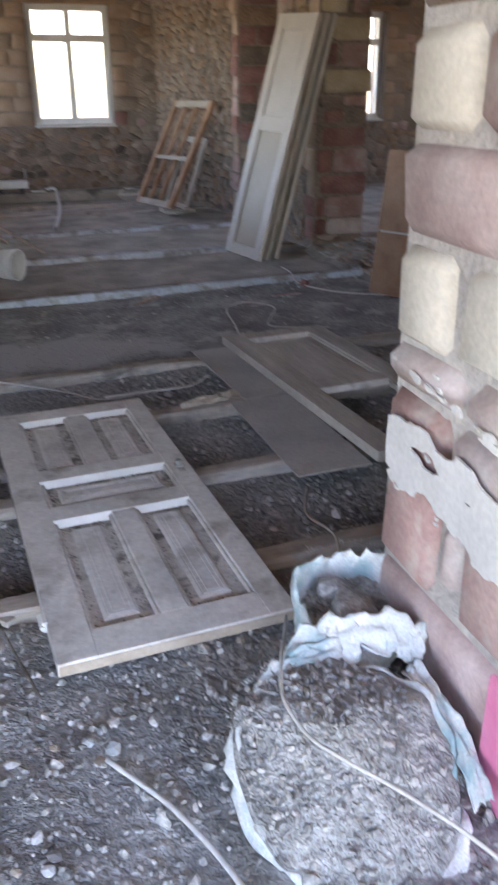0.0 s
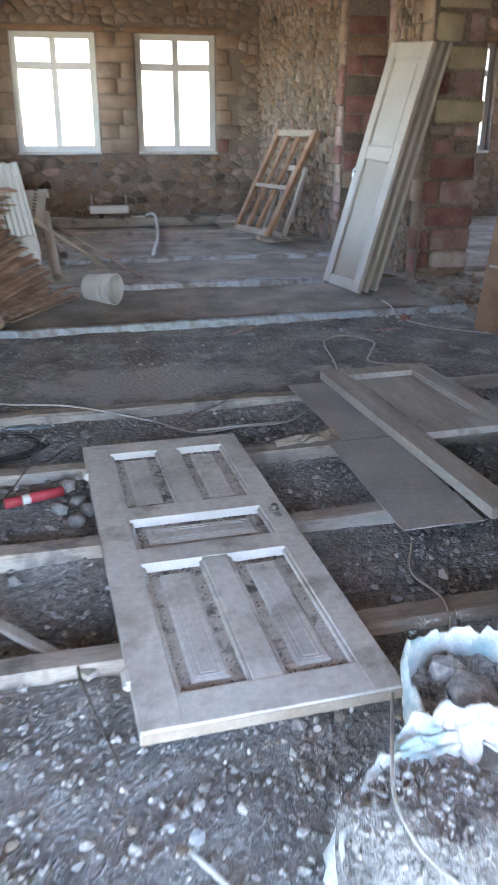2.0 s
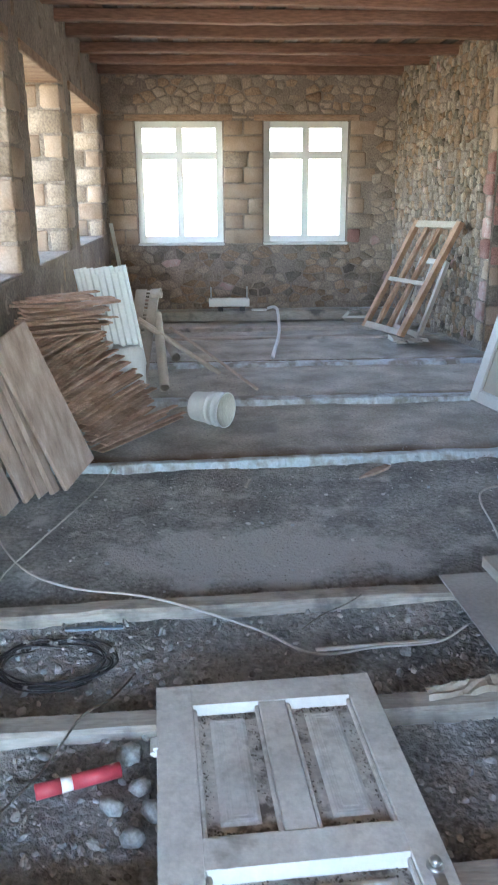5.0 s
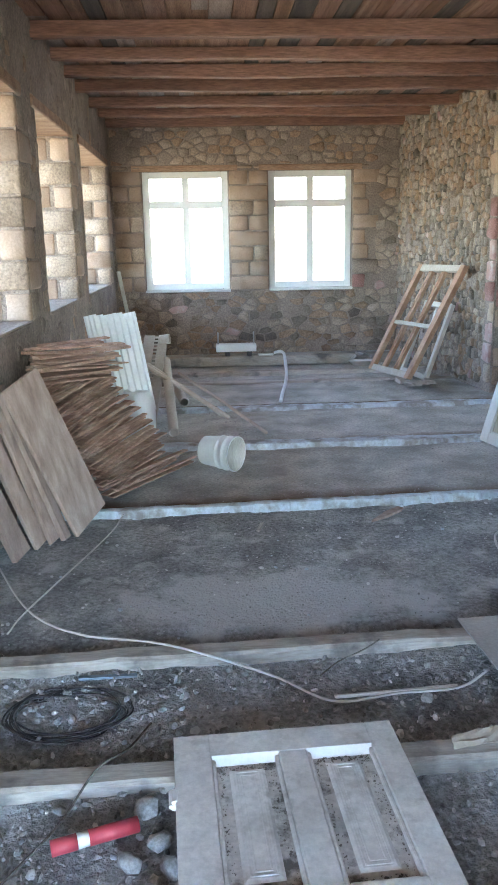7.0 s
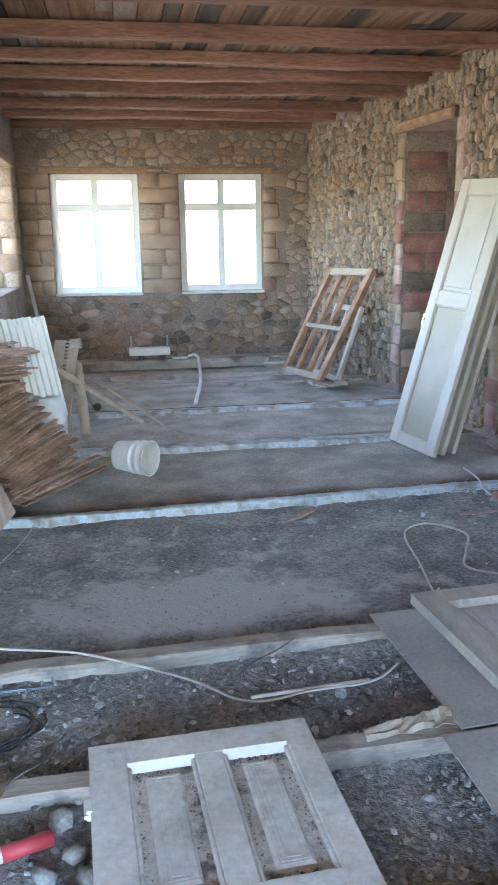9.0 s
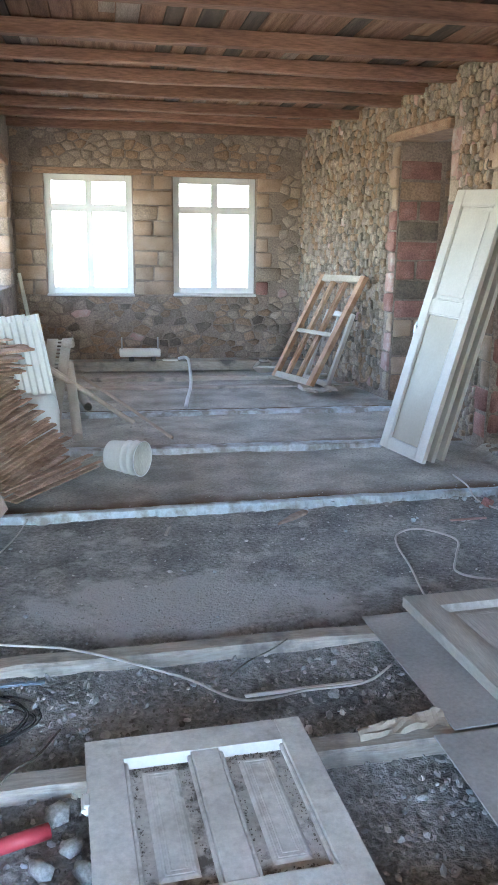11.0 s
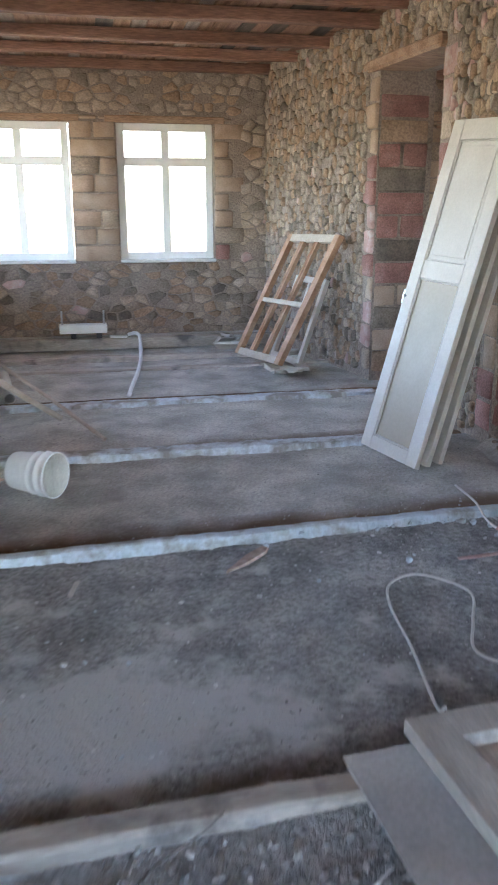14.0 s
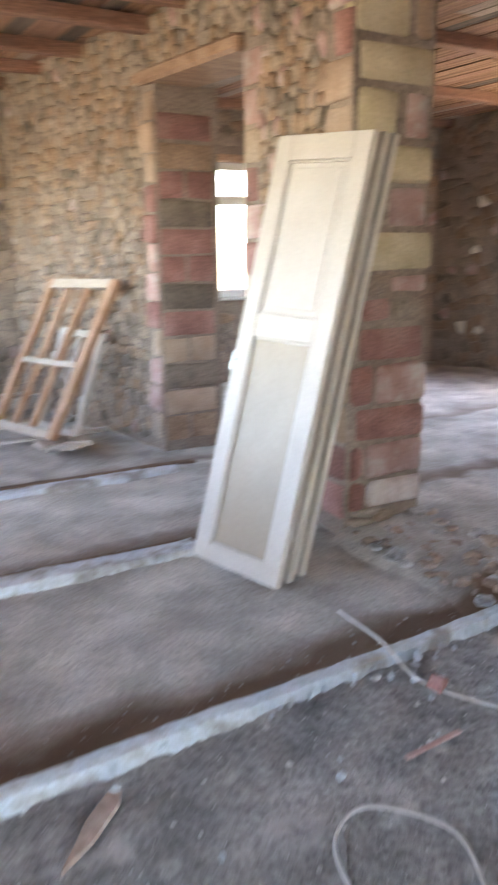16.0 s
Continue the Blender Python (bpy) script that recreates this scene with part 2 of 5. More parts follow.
FRAMEW = mat("white_window_frame", [(0.74, 0.75, 0.75), (0.80, 0.80, 0.80)], 6, 50, 0.35, 0.05, 0.001, mix=0.04)
CABLE = mat("pale_grey_cable", [(0.50, 0.49, 0.47), (0.62, 0.61, 0.59)], 10, 60, 0.6, 0.1, 0.001, mix=0.08)
BLACK = mat("black_rubber_cable", [(0.03, 0.03, 0.033), (0.075, 0.075, 0.08)], 10, 60, 0.6, 0.1, 0.001)
REDP = mat("red_plastic", [(0.416, 0.042, 0.066), (0.496, 0.072, 0.094)], 10, 60, 0.5, 0.1, 0.001, mix=0.1)
BLUEP = mat("dusty_blue_plastic", [(0.20, 0.27, 0.34), (0.30, 0.38, 0.46)], 10, 60, 0.6, 0.1, 0.001, mix=0.15)
PINKP = mat("pink_plastic_foam", [(0.72, 0.20, 0.36), (0.80, 0.30, 0.46)], 8, 60, 0.6, 0.1, 0.001, mix=0.06)
PAPER = mat("torn_beige_paper", [(0.408, 0.34, 0.281), (0.51, 0.451, 0.383)], 9, 60, 0.9, 0.3, 0.003, mix=0.12)
METAL = mat("dull_metal", [(0.40, 0.41, 0.41), (0.55, 0.55, 0.55)], 12, 60, 0.35, 0.1, 0.001, metal=0.9, mix=0.1)
TRAYM = mat("grey_beige_tray", [(0.36, 0.33, 0.29), (0.46, 0.43, 0.38)], 6, 60, 0.65, 0.15, 0.002, mix=0.1)
TUBE = mat("beige_tube", [(0.40, 0.36, 0.31), (0.52, 0.47, 0.41)], 6, 60, 0.6, 0.15, 0.002, mix=0.1)
GRASS = mat("dry_outdoor_ground", [(0.13, 0.115, 0.075), (0.18, 0.16, 0.105), (0.23, 0.205, 0.14)], 0.4, 6, 0.95, 0.3, 0.03)
PLANKR = mat("reddish_ceiling_plank", [(0.20, 0.10, 0.07), (0.30, 0.16, 0.11), (0.38, 0.22, 0.16)], 3, 40, 0.8, 0.35, 0.005, stretch=(7, 0.35, 1))
PLANKD = mat("dark_ceiling_plank", [(0.06, 0.045, 0.04), (0.10, 0.075, 0.06), (0.15, 0.11, 0.09)], 3, 40, 0.8, 0.35, 0.005, stretch=(7, 0.35, 1))
GLASS = bpy.data.materials.new("window_glass")
GLASS.use_nodes = True
gb = GLASS.node_tree.nodes["Principled BSDF"]
gb.inputs["Transmission Weight"].default_value, gb.inputs["Roughness"].default_value, gb.inputs["IOR"].default_value = 1.0, 0.0, 1.45
gb.inputs["Base Color"].default_value = (0.97, 0.98, 0.98, 1)


# ---- mesh tools ----
def box_shape(sx, sy, sz, bev):
    h = (sx / 2, sy / 2, sz / 2)
    bev = min(bev, 0.45 * min(sx, sy, sz))
    vs, idx, fs = [], {}, []
    for a in range(3):
        b, c = [k for k in range(3) if k != a]
        for s in (-1, 1):
            for u in (-1, 1):
                for v in (-1, 1):
                    p = [0, 0, 0]
                    p[a], p[b], p[c] = s * h[a], u * (h[b] - bev), v * (h[c] - bev)
                    sg = [0, 0, 0]
                    sg[a], sg[b], sg[c] = s, u, v
                    idx[(a, *sg)] = len(vs)
                    vs.append(p)
    S = (-1, 1)
    for a in range(3):
        b, c = [k for k in range(3) if k != a]
        for s in S:
            q = []
            for u, v in ((-1, -1), (1, -1), (1, 1), (-1, 1)):
                sg = [0, 0, 0]
                sg[a], sg[b], sg[c] = s, u, v
                q.append(idx[(a, *sg)])
            fs.append(q)
    for a, b, c in ((0, 1, 2), (0, 2, 1), (1, 2, 0)):
        for sa in S:
            for sb in S:
                lo, hi = [0, 0, 0], [0, 0, 0]
                lo[a], lo[b], lo[c] = sa, sb, -1
                hi[a], hi[b], hi[c] = sa, sb, 1
                fs.append([idx[(a, *lo)], idx[(a, *hi)], idx[(b, *hi)], idx[(b, *lo)]])
    for x in S:
        for y in S:
            for z in S:
                fs.append([idx[(k, x, y, z)] for k in range(3)])
    return vs, fs


class Geo:
    """Gathers pieces of one mesh."""

    def __init__(self):
        self.v, self.f, self.m = [], [], []

    def add(self, vs, fs, m=0, M=None):
        o = len(self.v)
        self.v += [tuple(M @ Vector(p)) for p in vs] if M is not None else [tuple(p) for p in vs]
        self.f += [[o + i for i in f] for f in fs]
        self.m += [m] * len(fs)
        return self

    def box(self, lo, hi, m=0, bev=0.003, M=None, jit=0.0):
        vs, fs = box_shape(*(hi[k] - lo[k] for k in range(3)), bev)
        c = [(hi[k] + lo[k]) / 2 for k in range(3)]
        vs = [[p[k] + c[k] + (random.uniform(-jit, jit) if jit else 0) for k in range(3)] for p in vs]
        return self.add(vs, fs, m, M)

    def tube(self, pts, r, n=8, m=0, r2=None):
        pts = [Vector(p) for p in pts]
        vs, fs = [], []
        for i, p in enumerate(pts):
            d = (pts[min(i + 1, len(pts) - 1)] - pts[max(i - 1, 0)]).normalized()
            s = d.orthogonal().normalized() if abs(d.z) > 0.95 else d.cross(Vector((0, 0, 1))).normalized()
            t = d.cross(s)
            rr = r if r2 is None else r + (r2 - r) * i / (len(pts) - 1)
            for k in range(n):
                a = 2 * math.pi * k / n
                vs.append(p + rr * (math.cos(a) * s + math.sin(a) * t))
        for i in range(len(pts) - 1):
            for k in range(n):
                fs.append([i * n + k, i * n + (k + 1) % n, (i + 1) * n + (k + 1) % n, (i + 1) * n + k])
        fs += [list(range(n)), list(range((len(pts) - 1) * n, len(pts) * n))]
        return self.add(vs, fs, m)

    def mesh(self, name, mats, smooth=False):
        me = bpy.data.meshes.new(name)
        me.from_pydata(self.v, [], self.f)
        for mt in mats:
            me.materials.append(mt)
        me.polygons.foreach_set("material_index", self.m)
        bm = bmesh.new()
        bm.from_mesh(me)
        bmesh.ops.recalc_face_normals(bm, faces=bm.faces)
        bm.to_mesh(me)
        bm.free()
        if smooth:
            me.polygons.foreach_set("use_smooth", [True] * len(me.polygons))
        me.update()
        return me

    def ob(self, name, mats, parent=None, smooth=False, M=None):
        o = new(name, self.mesh(name, mats, smooth))
        o.parent = parent
        if M is not None:
            o.matrix_basis = M
        return o


def curve_pts(pts, n=8):
    """A smooth line through the given points."""
    P = [Vector(p) for p in pts]
    P = [2 * P[0] - P[1]] + P + [2 * P[-1] - P[-2]]
    out = []
    for i in range(1, len(P) - 2):
        for k in range(n):
            t = k / n
            a, b, c, d = P[i - 1], P[i], P[i + 1], P[i + 2]
            out.append(0.5 * (2 * b + (c - a) * t + (2 * a - 5 * b + 4 * c - d) * t * t + (3 * b - a - 3 * c + d) * t ** 3))
    return out + [P[-2]]


def structure(ob, label="", category=""):
    return tagged(ob, label, category, "", "structure")


# ---- ground, floor ----
XL, XR, YF, TOP = -1.08, 3.08, 12.0, 3.045
STEP_Y = 11.60
SKEW = 0.045  # the floor timbers run slightly askew to the far wall


def floor_height(x, y):
    y -= SKEW * x if y < 6.4 else 0.0
    n = noise.noise((x * 2.1, y * 2.1, 0.3)) * 0.014 + noise.noise((x * 7, y * 7, 1.7)) * 0.008
    if y < 1.98:
        z = -0.035 + n * 1.6
    elif y < 4.09:
        k = (y - 2.07) % 0.69 / 0.69
        z = -0.075 + 0.035 * k * k + n * 1.5
    elif y < 5.83:
        z = -0.03 - 0.045 * math.exp(-((y - 4.21) / 0.07) ** 2) + n * 0.7
    elif y < STEP_Y:
        k = (y - 5.93) % 1.5 / 1.5
        z = -0.05 + 0.03 * k + n * 0.8
    else:
        z = 0.09 + n * 0.5
    return z


def build_floor():
    g = Geo()
    x0, x1, y0, y1 = -3.5, 3.7, -3.7, 12.3
    nx, ny = 150, 430
    for j in range(ny + 1):
        y = y0 + (y1 - y0) * j / ny
        for i in range(nx + 1):
            x = x0 + (x1 - x0) * i / nx
            z = floor_height(x, y) + (noise.noise((x * 26, y * 26, 3)) * 0.007 if y < 4.1 else noise.noise((x * 22, y * 22, 3)) * 0.003)
            g.v.append((x, y, z))
    for j in range(ny):
        y = y0 + (y1 - y0) * (j + 0.5) / ny
        for i in range(nx):
            x = x0 + (x1 - x0) * (i + 0.5) / nx
            wob = 0.05 * noise.noise((x * 3, y * 3, 9))
            a = j * (nx + 1) + i
            if x < -1.55 and y > 1.3:
                continue
            g.f.append([a, a + 1, a + nx + 2, a + nx + 1])
            yy = y + wob - SKEW * x
            m = 0 if yy < 4.14 else 1 if yy < 5.92 else 2
            g.m.append(m)
    o = g.ob("floor", [GRAVEL, SCREED, DUST], smooth=True)
    structure(o, "gravel and dark cement fill between dusty floor joists", "floor")
    g = Geo()
    nx, ny = 45, 120
    for j in range(ny + 1):
        for i in range(nx + 1):
            x, y = 3.7 + 4.9 * i / nx, -3.4 + 15.7 * j / ny
            g.v.append((x, y, -0.03 + 0.03 * noise.noise((x * 1.7, y * 1.7, 0.3))))
    for j in range(ny):
        for i in range(nx):
            a = j * (nx + 1) + i
            g.f.append([a, a + 1, a + nx + 2, a + nx + 1])
            g.m.append(0)
    structure(g.ob("floor_side_room", [DUST], smooth=True), "dusty grey earth floor of the side room", "floor")
    g = Geo()
    g.add([(-3000, -3000, -0.3), (3000, -3000, -0.3), (3000, 3000, -0.3), (-3000, 3000, -0.3)], [[0, 1, 2, 3]])
    structure(g.ob("ground", [GRASS]), "dry open ground outside the building", "ground")


build_floor()


# ---- masonry ----
def clip_poly(poly, nx, ny, d):
    out = []
    for i, p in enumerate(poly):
        q = poly[(i + 1) % len(poly)]
        a, b = p[0] * nx + p[1] * ny - d, q[0] * nx + q[1] * ny - d
        if a <= 0:
            out.append(p)
        if a * b < 0:
            t = a / (a - b)
            out.append((p[0] + t * (q[0] - p[0]), p[1] + t * (q[1] - p[1])))
    return out


def stone_cells(u0, u1, v0, v1, w, h, holes, rng):
    """Irregular stone outlines that fill a rectangle of wall but for its holes."""
    nu, nv = int((u1 - u0) / w) + 3, int((v1 - v0) / h) + 3
    seeds = {}
    for j in range(-1, nv):
        for i in range(-1, nu):
            if rng.random() < 0.12:
                continue
            seeds[(i, j)] = (i + 0.5 * (j % 2) + rng.uniform(-0.38, 0.38), j + rng.uniform(-0.36, 0.36))
    cells = []
    for (i, j), (a, b) in seeds.items():
        poly = [(a - 1.2, b - 1.1), (a + 1.2, b - 1.1), (a + 1.2, b + 1.1), (a - 1.2, b + 1.1)]
        for di in range(-3, 4):
            for dj in range(-2, 3):
                o = seeds.get((i + di, j + dj))
                if o and (di or dj):
                    ex, ey = o[0] - a, o[1] - b
                    d = (o[0] ** 2 + o[1] ** 2 - a * a - b * b) / 2
                    poly = clip_poly(poly, ex, ey, d)
                    if len(poly) < 3:
                        break
            if len(poly) < 3:
                break
        poly = [(u0 + p[0] * w, v0 + p[1] * h) for p in poly]
        cu, cv = u0 + a * w, v0 + b * h
        if not (u0 < cu < u1 and v0 < cv < v1):
            continue
        for nx, ny, d in ((-1, 0, -u0), (1, 0, u1), (0, -1, -v0), (0, 1, v1)):
            poly = clip_poly(poly, nx, ny, d)
        bad = False
        for a0, a1, b0, b1 in holes:
            if a0 < cu < a1 and b0 < cv < b1:
                bad = True
                break
            if poly and max(p[0] for p in poly) > a0 and min(p[0] for p in poly) < a1 and max(p[1] for p in poly) > b0 and min(p[1] for p in poly) < b1:
                gaps = [(a0 - cu, (1, 0, a0)), (cu - a1, (-1, 0, -a1)), (b0 - cv, (0, 1, b0)), (cv - b1, (0, -1, -b1))]
                poly = clip_poly(poly, *max(gaps)[1])
        if bad or len(poly) < 3:
            continue
        area = abs(sum(poly[k][0] * poly[(k + 1) % len(poly)][1] - poly[(k + 1) % len(poly)][0] * poly[k][1] for k in range(len(poly)))) / 2
        if area > w * h * 0.12:
            cells.append((cu, cv, poly))
    return cells


def stone_shape(poly, cu, cv, proud, joint, place, rng):
    """A pillowed stone over its outline: shoulder ring, face ring and a crown."""
    cx, cy = sum(p[0] for p in poly) / len(poly), sum(p[1] for p in poly) / len(poly)
    rad = max(0.01, math.sqrt(sum((p[0] - cx) ** 2 + (p[1] - cy) ** 2 for p in poly) / len(poly)))
    k0 = max(0.4, 1 - joint / rad)
    n = len(poly)
    vs = []
    for k, d in ((k0, -0.012), (k0 * 0.98, proud * 0.35), (k0 * 0.86, proud)):
        for p in poly:
            f = k * rng.uniform(0.95, 1.03)
            vs.append(place(cx + (p[0] - cx) * f, cy + (p[1] - cy) * f, d + (rng.uniform(-0.004, 0.004) if d > 0 else 0)))
    vs.append(place(cx, cy, proud * rng.uniform(0.9, 1.08)))
    fs = []
    for r in (0, n):
        for i in range(n):
            fs.append([r + i, r + (i + 1) % n, r + n + (i + 1) % n, r + n + i])
    for i in range(n):
        fs.append([2 * n + i, 2 * n + (i + 1) % n, 3 * n])
    return vs, fs


def rubble(wall, place, rect, cell, holes, mats, weights, near=None, proud=(0.008, 0.03), joint=0.008, seed=1, bare=0.32):
    rng = random.Random(seed)
    far, count = Geo(), 0
    for cu, cv, poly in stone_cells(*rect, *cell, holes, rng):
        if noise.noise((cu * 2.3, cv * 2.3, seed)) + rng.uniform(-0.35, 0.35) < -bare:
            continue
        vs, fs = stone_shape(poly, cu, cv, rng.uniform(*proud), joint, place, rng)
        m = rng.choices(range(len(mats)), weights)[0]
        if near and near[0] < cu < near[1] and near[2] < cv < near[3] and count < 290:
            Geo().add(vs, fs).ob("stone", [mats[m]], wall, True)
            count += 1
        else:
            far.add(vs, fs, m)
    if far.v:
        tagged(far.ob("stones", mats, wall, True), kind="stuff")


BLOCKS = {}


def block(wall, size, M, m, bev=0.016, name="block"):
    """A hewn block with worn edges."""
    key = (round(size[0], 2), round(size[1], 2), round(size[2], 2), m.name, random.randrange(3))
    if key not in BLOCKS:
        vs, fs = box_shape(*size, bev)
        vs = [[c + random.uniform(-0.006, 0.006) for c in p] for p in vs]
        BLOCKS[key] = Geo().add(vs, fs).mesh(name, [m], True)
    o = new(name, BLOCKS[key])
    o.parent = wall
    o.matrix_basis = M
    return o


def course_blocks(wall, place, turn, u0, u1, v0, v1, h, splits, mats, weights, depth=0.10, proud=0.012, seed=3):
    """Coursed blocks between u0 and u1; splits: for each course in turn the shares of its blocks."""
    rng = random.Random(seed)
    v, i = v0, 0
    while v < v1 - 0.05:
        hh = min(h, v1 - v)
        u = u0
        for s in splits[i % len(splits)]:
            w = (u1 - u0) * s
            if w > 0:
                c = place(u + w / 2, v + hh / 2, proud + rng.uniform(-0.006, 0.008) - depth / 2)
                m = rng.choices(mats, weights)[0]
                block(wall, (w - 0.014, depth, hh - 0.014), pose(*c, rng.uniform(-0.8, 0.8), rng.uniform(-0.8, 0.8), turn), m)
            u += abs(w)
        v += hh
        i += 1


def far_place(u, v, d):
    return (u, YF - d, v)


def right_x(y):
    return 3.02 if y < 9.38 else 3.02 - 0.143 * (y - 9.38)


def right_place(u, v, d):
    return (right_x(u) - d, u, v)


def pier_place(u, v, d):
    return (u, PIER - d, v)


def jamb_place(u, v, d):
    return (JX - d, u, v)


def prism(g, plan, z0, z1, m=0):
    n = len(plan)
    g.add([(*p, z0) for p in plan] + [(*p, z1) for p in plan], [list(range(n)), list(range(n, 2 * n))] + [[i, (i + 1) % n, n + (i + 1) % n, n + i] for i in range(n)], m)


def left_place(u, v, d):
    return (XL + d, u, v)


# far wall with three windows
W1, W2, W3 = (-0.685, 0.42), (0.935, 2.03), (4.85, 6.22)
SILL, HEAD = 0.945, 2.46
T = 0.5
g = Geo()
xs = [-1.6, *W1, *W2, *W3, 8.7]
for a, b in ((xs[0], xs[1]), (xs[2], xs[3]), (xs[4], xs[5]), (xs[6], xs[7])):
    g.box((a, YF, -0.3), (b, YF + T, 3.3), 0, 0.001)
for a, b in (W1, W2, W3):
    g.box((a, YF, -0.3), (b, YF + T, SILL), 0, 0.001)
    g.box((a, YF, HEAD), (b, YF + T, 3.3), 0, 0.001)
wall_far = structure(g.ob("wall_far", [MORTAR]), "unplastered rubble stone wall with tan blocks round its windows", "wall")

# right wall with a doorway, ending in a pier
DY0, DY1, DTOP, PIER = 8.13, 9.38, 2.62, 7.1
TR = 0.5
g = Geo()
for a, c, z0 in ((PIER, DY0, -0.3), (DY1, YF - 0.002, -0.3), (DY0, DY1, DTOP)):
    prism(g, [(right_x(a), a), (right_x(a) + TR, a), (right_x(c) + TR, c), (right_x(c), c)], z0, 3.3)
wall_right = structure(g.ob("wall_right", [MORTAR]), "small-stone rubble wall with a doorway and brick pier", "wall")

# left wall with window openings; the first is unseen, added for side light
LWIN = ((2.9, 3.3, 1.5), (5.3, 6.62, 1.06), (7.28, 8.74, 1.06), (9.42, 11.5, 1.06))
LH = 2.5
g = Geo()
edges = [1.0] + [c for w in LWIN for c in w[:2]] + [YF - 0.002]
for a, c in zip(edges[::2], edges[1::2]):
    g.box((XL - T, a, -0.3), (XL, c, 3.3), 0, 0.001)
for a, c, s in LWIN:
    g.box((XL - T, a, -0.3), (XL, c, s), 0, 0.001)
    g.box((XL - T, a, LH), (XL, c, 3.3), 0, 0.001)
wall_left = structure(g.ob("wall_left", [MORTAR]), "mortar-smeared stone wall with deep window openings", "wall")

# entrance wall whose jamb the walk passes
JX, EY0, EY1 = 0.932, 0.95, 1.6
g = Geo()
# the gap from x 4.4 to 7.2 is unseen, added to brighten the side room
for a, c, z0, z1 in ((JX, 4.4, -0.3, 3.3), (7.2, 8.7, -0.3, 3.3), (4.4, 7.2, -0.3, 0.8), (4.4, 7.2, 2.6, 3.3)):
    g.box((a, EY0, z0), (c, EY1, z1), 0, 0.001)
g.box((-1.56, EY0, 2.55), (JX, EY1, 3.3), 0, 0.001)
wall_entrance = structure(g.ob("wall_entrance", [PALEM]), "thick wall end of tan and pink blocks with plaster remains", "wall")
# unseen front-room walls, added; their wide openings set the light on the jamb
g = Geo()
g.box((-3.5, EY0, -0.3), (-1.6, EY1, 3.3), 0, 0.001)
g.box((-3.5, -3.2, 2.9), (-3.1, 0.7, 3.3), 0, 0.001).box((-3.5, 0.7, -0.3), (-3.1, EY0 - 0.002, 3.3), 0, 0.001).box((-3.5, -3.7, -0.3), (-3.1, -3.2, 3.3), 0, 0.001)
g.box((-3.098, -3.7, -0.3), (-2.9, -3.3, 3.3), 0, 0.001).box((3.4, -3.7, -0.3), (8.7, -3.3, 3.3), 0, 0.001).box((-2.9, -3.7, 3.0), (3.4, -3.3, 3.3), 0, 0.001)
g.box((3.6, -3.298, -0.3), (4.0, EY0 - 0.002, 3.3), 0, 0.001)
structure(g.ob("wall_porch", [MORTAR]), "unseen plain stone walls added round the front room with wide openings for light", "wall")
g = Geo()
for a, c in ((EY1, 8.0), (9.8, YF)):
    g.box((8.2, a, -0.3), (8.7, c, 3.3), 0, 0.001)
# made-up window gap, out of view, that lets daylight into this room
for a, c in ((8.0, 9.8),):
    g.box((8.2, a, -0.3), (8.7, c, 0.8), 0, 0.001).box((8.2, a, 2.5), (8.7, c, 3.3), 0, 0.001)
wall_side = structure(g.ob("wall_side_room", [MORTAR]), "grey rubble stone wall closing the side room", "wall")

# ceiling: decking boards over beams
# the boards run on over the unseen front room to hold back sky light
g = Geo()
x = -3.5
rng = random.Random(8)
while x < 8.7:
    w = rng.uniform(0.09, 0.17)
    y = -3.7
    while y < 12.4:
        ln = rng.uniform(2.2, 4.2)
        dz = rng.uniform(0, 0.012)
        g.box((x + 0.004, y, TOP + dz), (min(x + w, 8.7) - 0.004, min(y + ln, 12.45) - 0.004, TOP + 0.025 + dz), rng.choice((0, 0, 0, 0, 2, 2, 2, 1, 3)), 0.002)
        y += ln
    x += w
g.box((-3.5, -3.7, TOP + 0.05), (8.7, 12.5, TOP + 0.2), 0, 0.001)
structure(g.ob("ceiling", [PLANKW, PLANKG, PLANKR, PLANKD]), "ceiling of mixed brown and grey boards", "ceiling")


def beam(y, z, h, w, x0=-1.3, x1=3.4, seed=0):
    """A hewn beam, slightly bowed and uneven."""
    g = Geo()
    n = 24
    vs, fs = [], []
    for i in range(n + 1):
        x = x0 + (x1 - x0) * i / n
        dy = 0.015 * noise.noise((x * 0.8, seed, 1))
        dz = 0.02 * noise.noise((x * 0.7, seed, 5)) + 0.006 * noise.noise((x * 5, seed, 8))
        c = 0.012
        for py, pz in ((-w / 2, c), (-w / 2 + c, 0), (w / 2 - c, 0), (w / 2, c), (w / 2, h), (-w / 2, h)):
            vs.append((x, y + dy + py + 0.004 * noise.noise((x * 9, py * 30, seed)), z + (dz if pz < h else 0) + pz))
    for i in range(n):
        for k in range(6):
            fs.append([i * 6 + k, i * 6 + (k + 1) % 6, (i + 1) * 6 + (k + 1) % 6, (i + 1) * 6 + k])
    fs += [list(range(6)), list(range(n * 6, n * 6 + 6))]
    o = g.add(vs, fs).ob("ceiling_beam", [BEAMW])
    return tagged(o, "rough brown timber ceiling beam under the boards", "beam", "ceiling beams", "structure")


BEAM_Y = [11.90, 11.14, 10.37, 9.43, 8.80, 8.17, 7.37, 6.41] + [5.6 - 0.8 * k for k in range(6)]
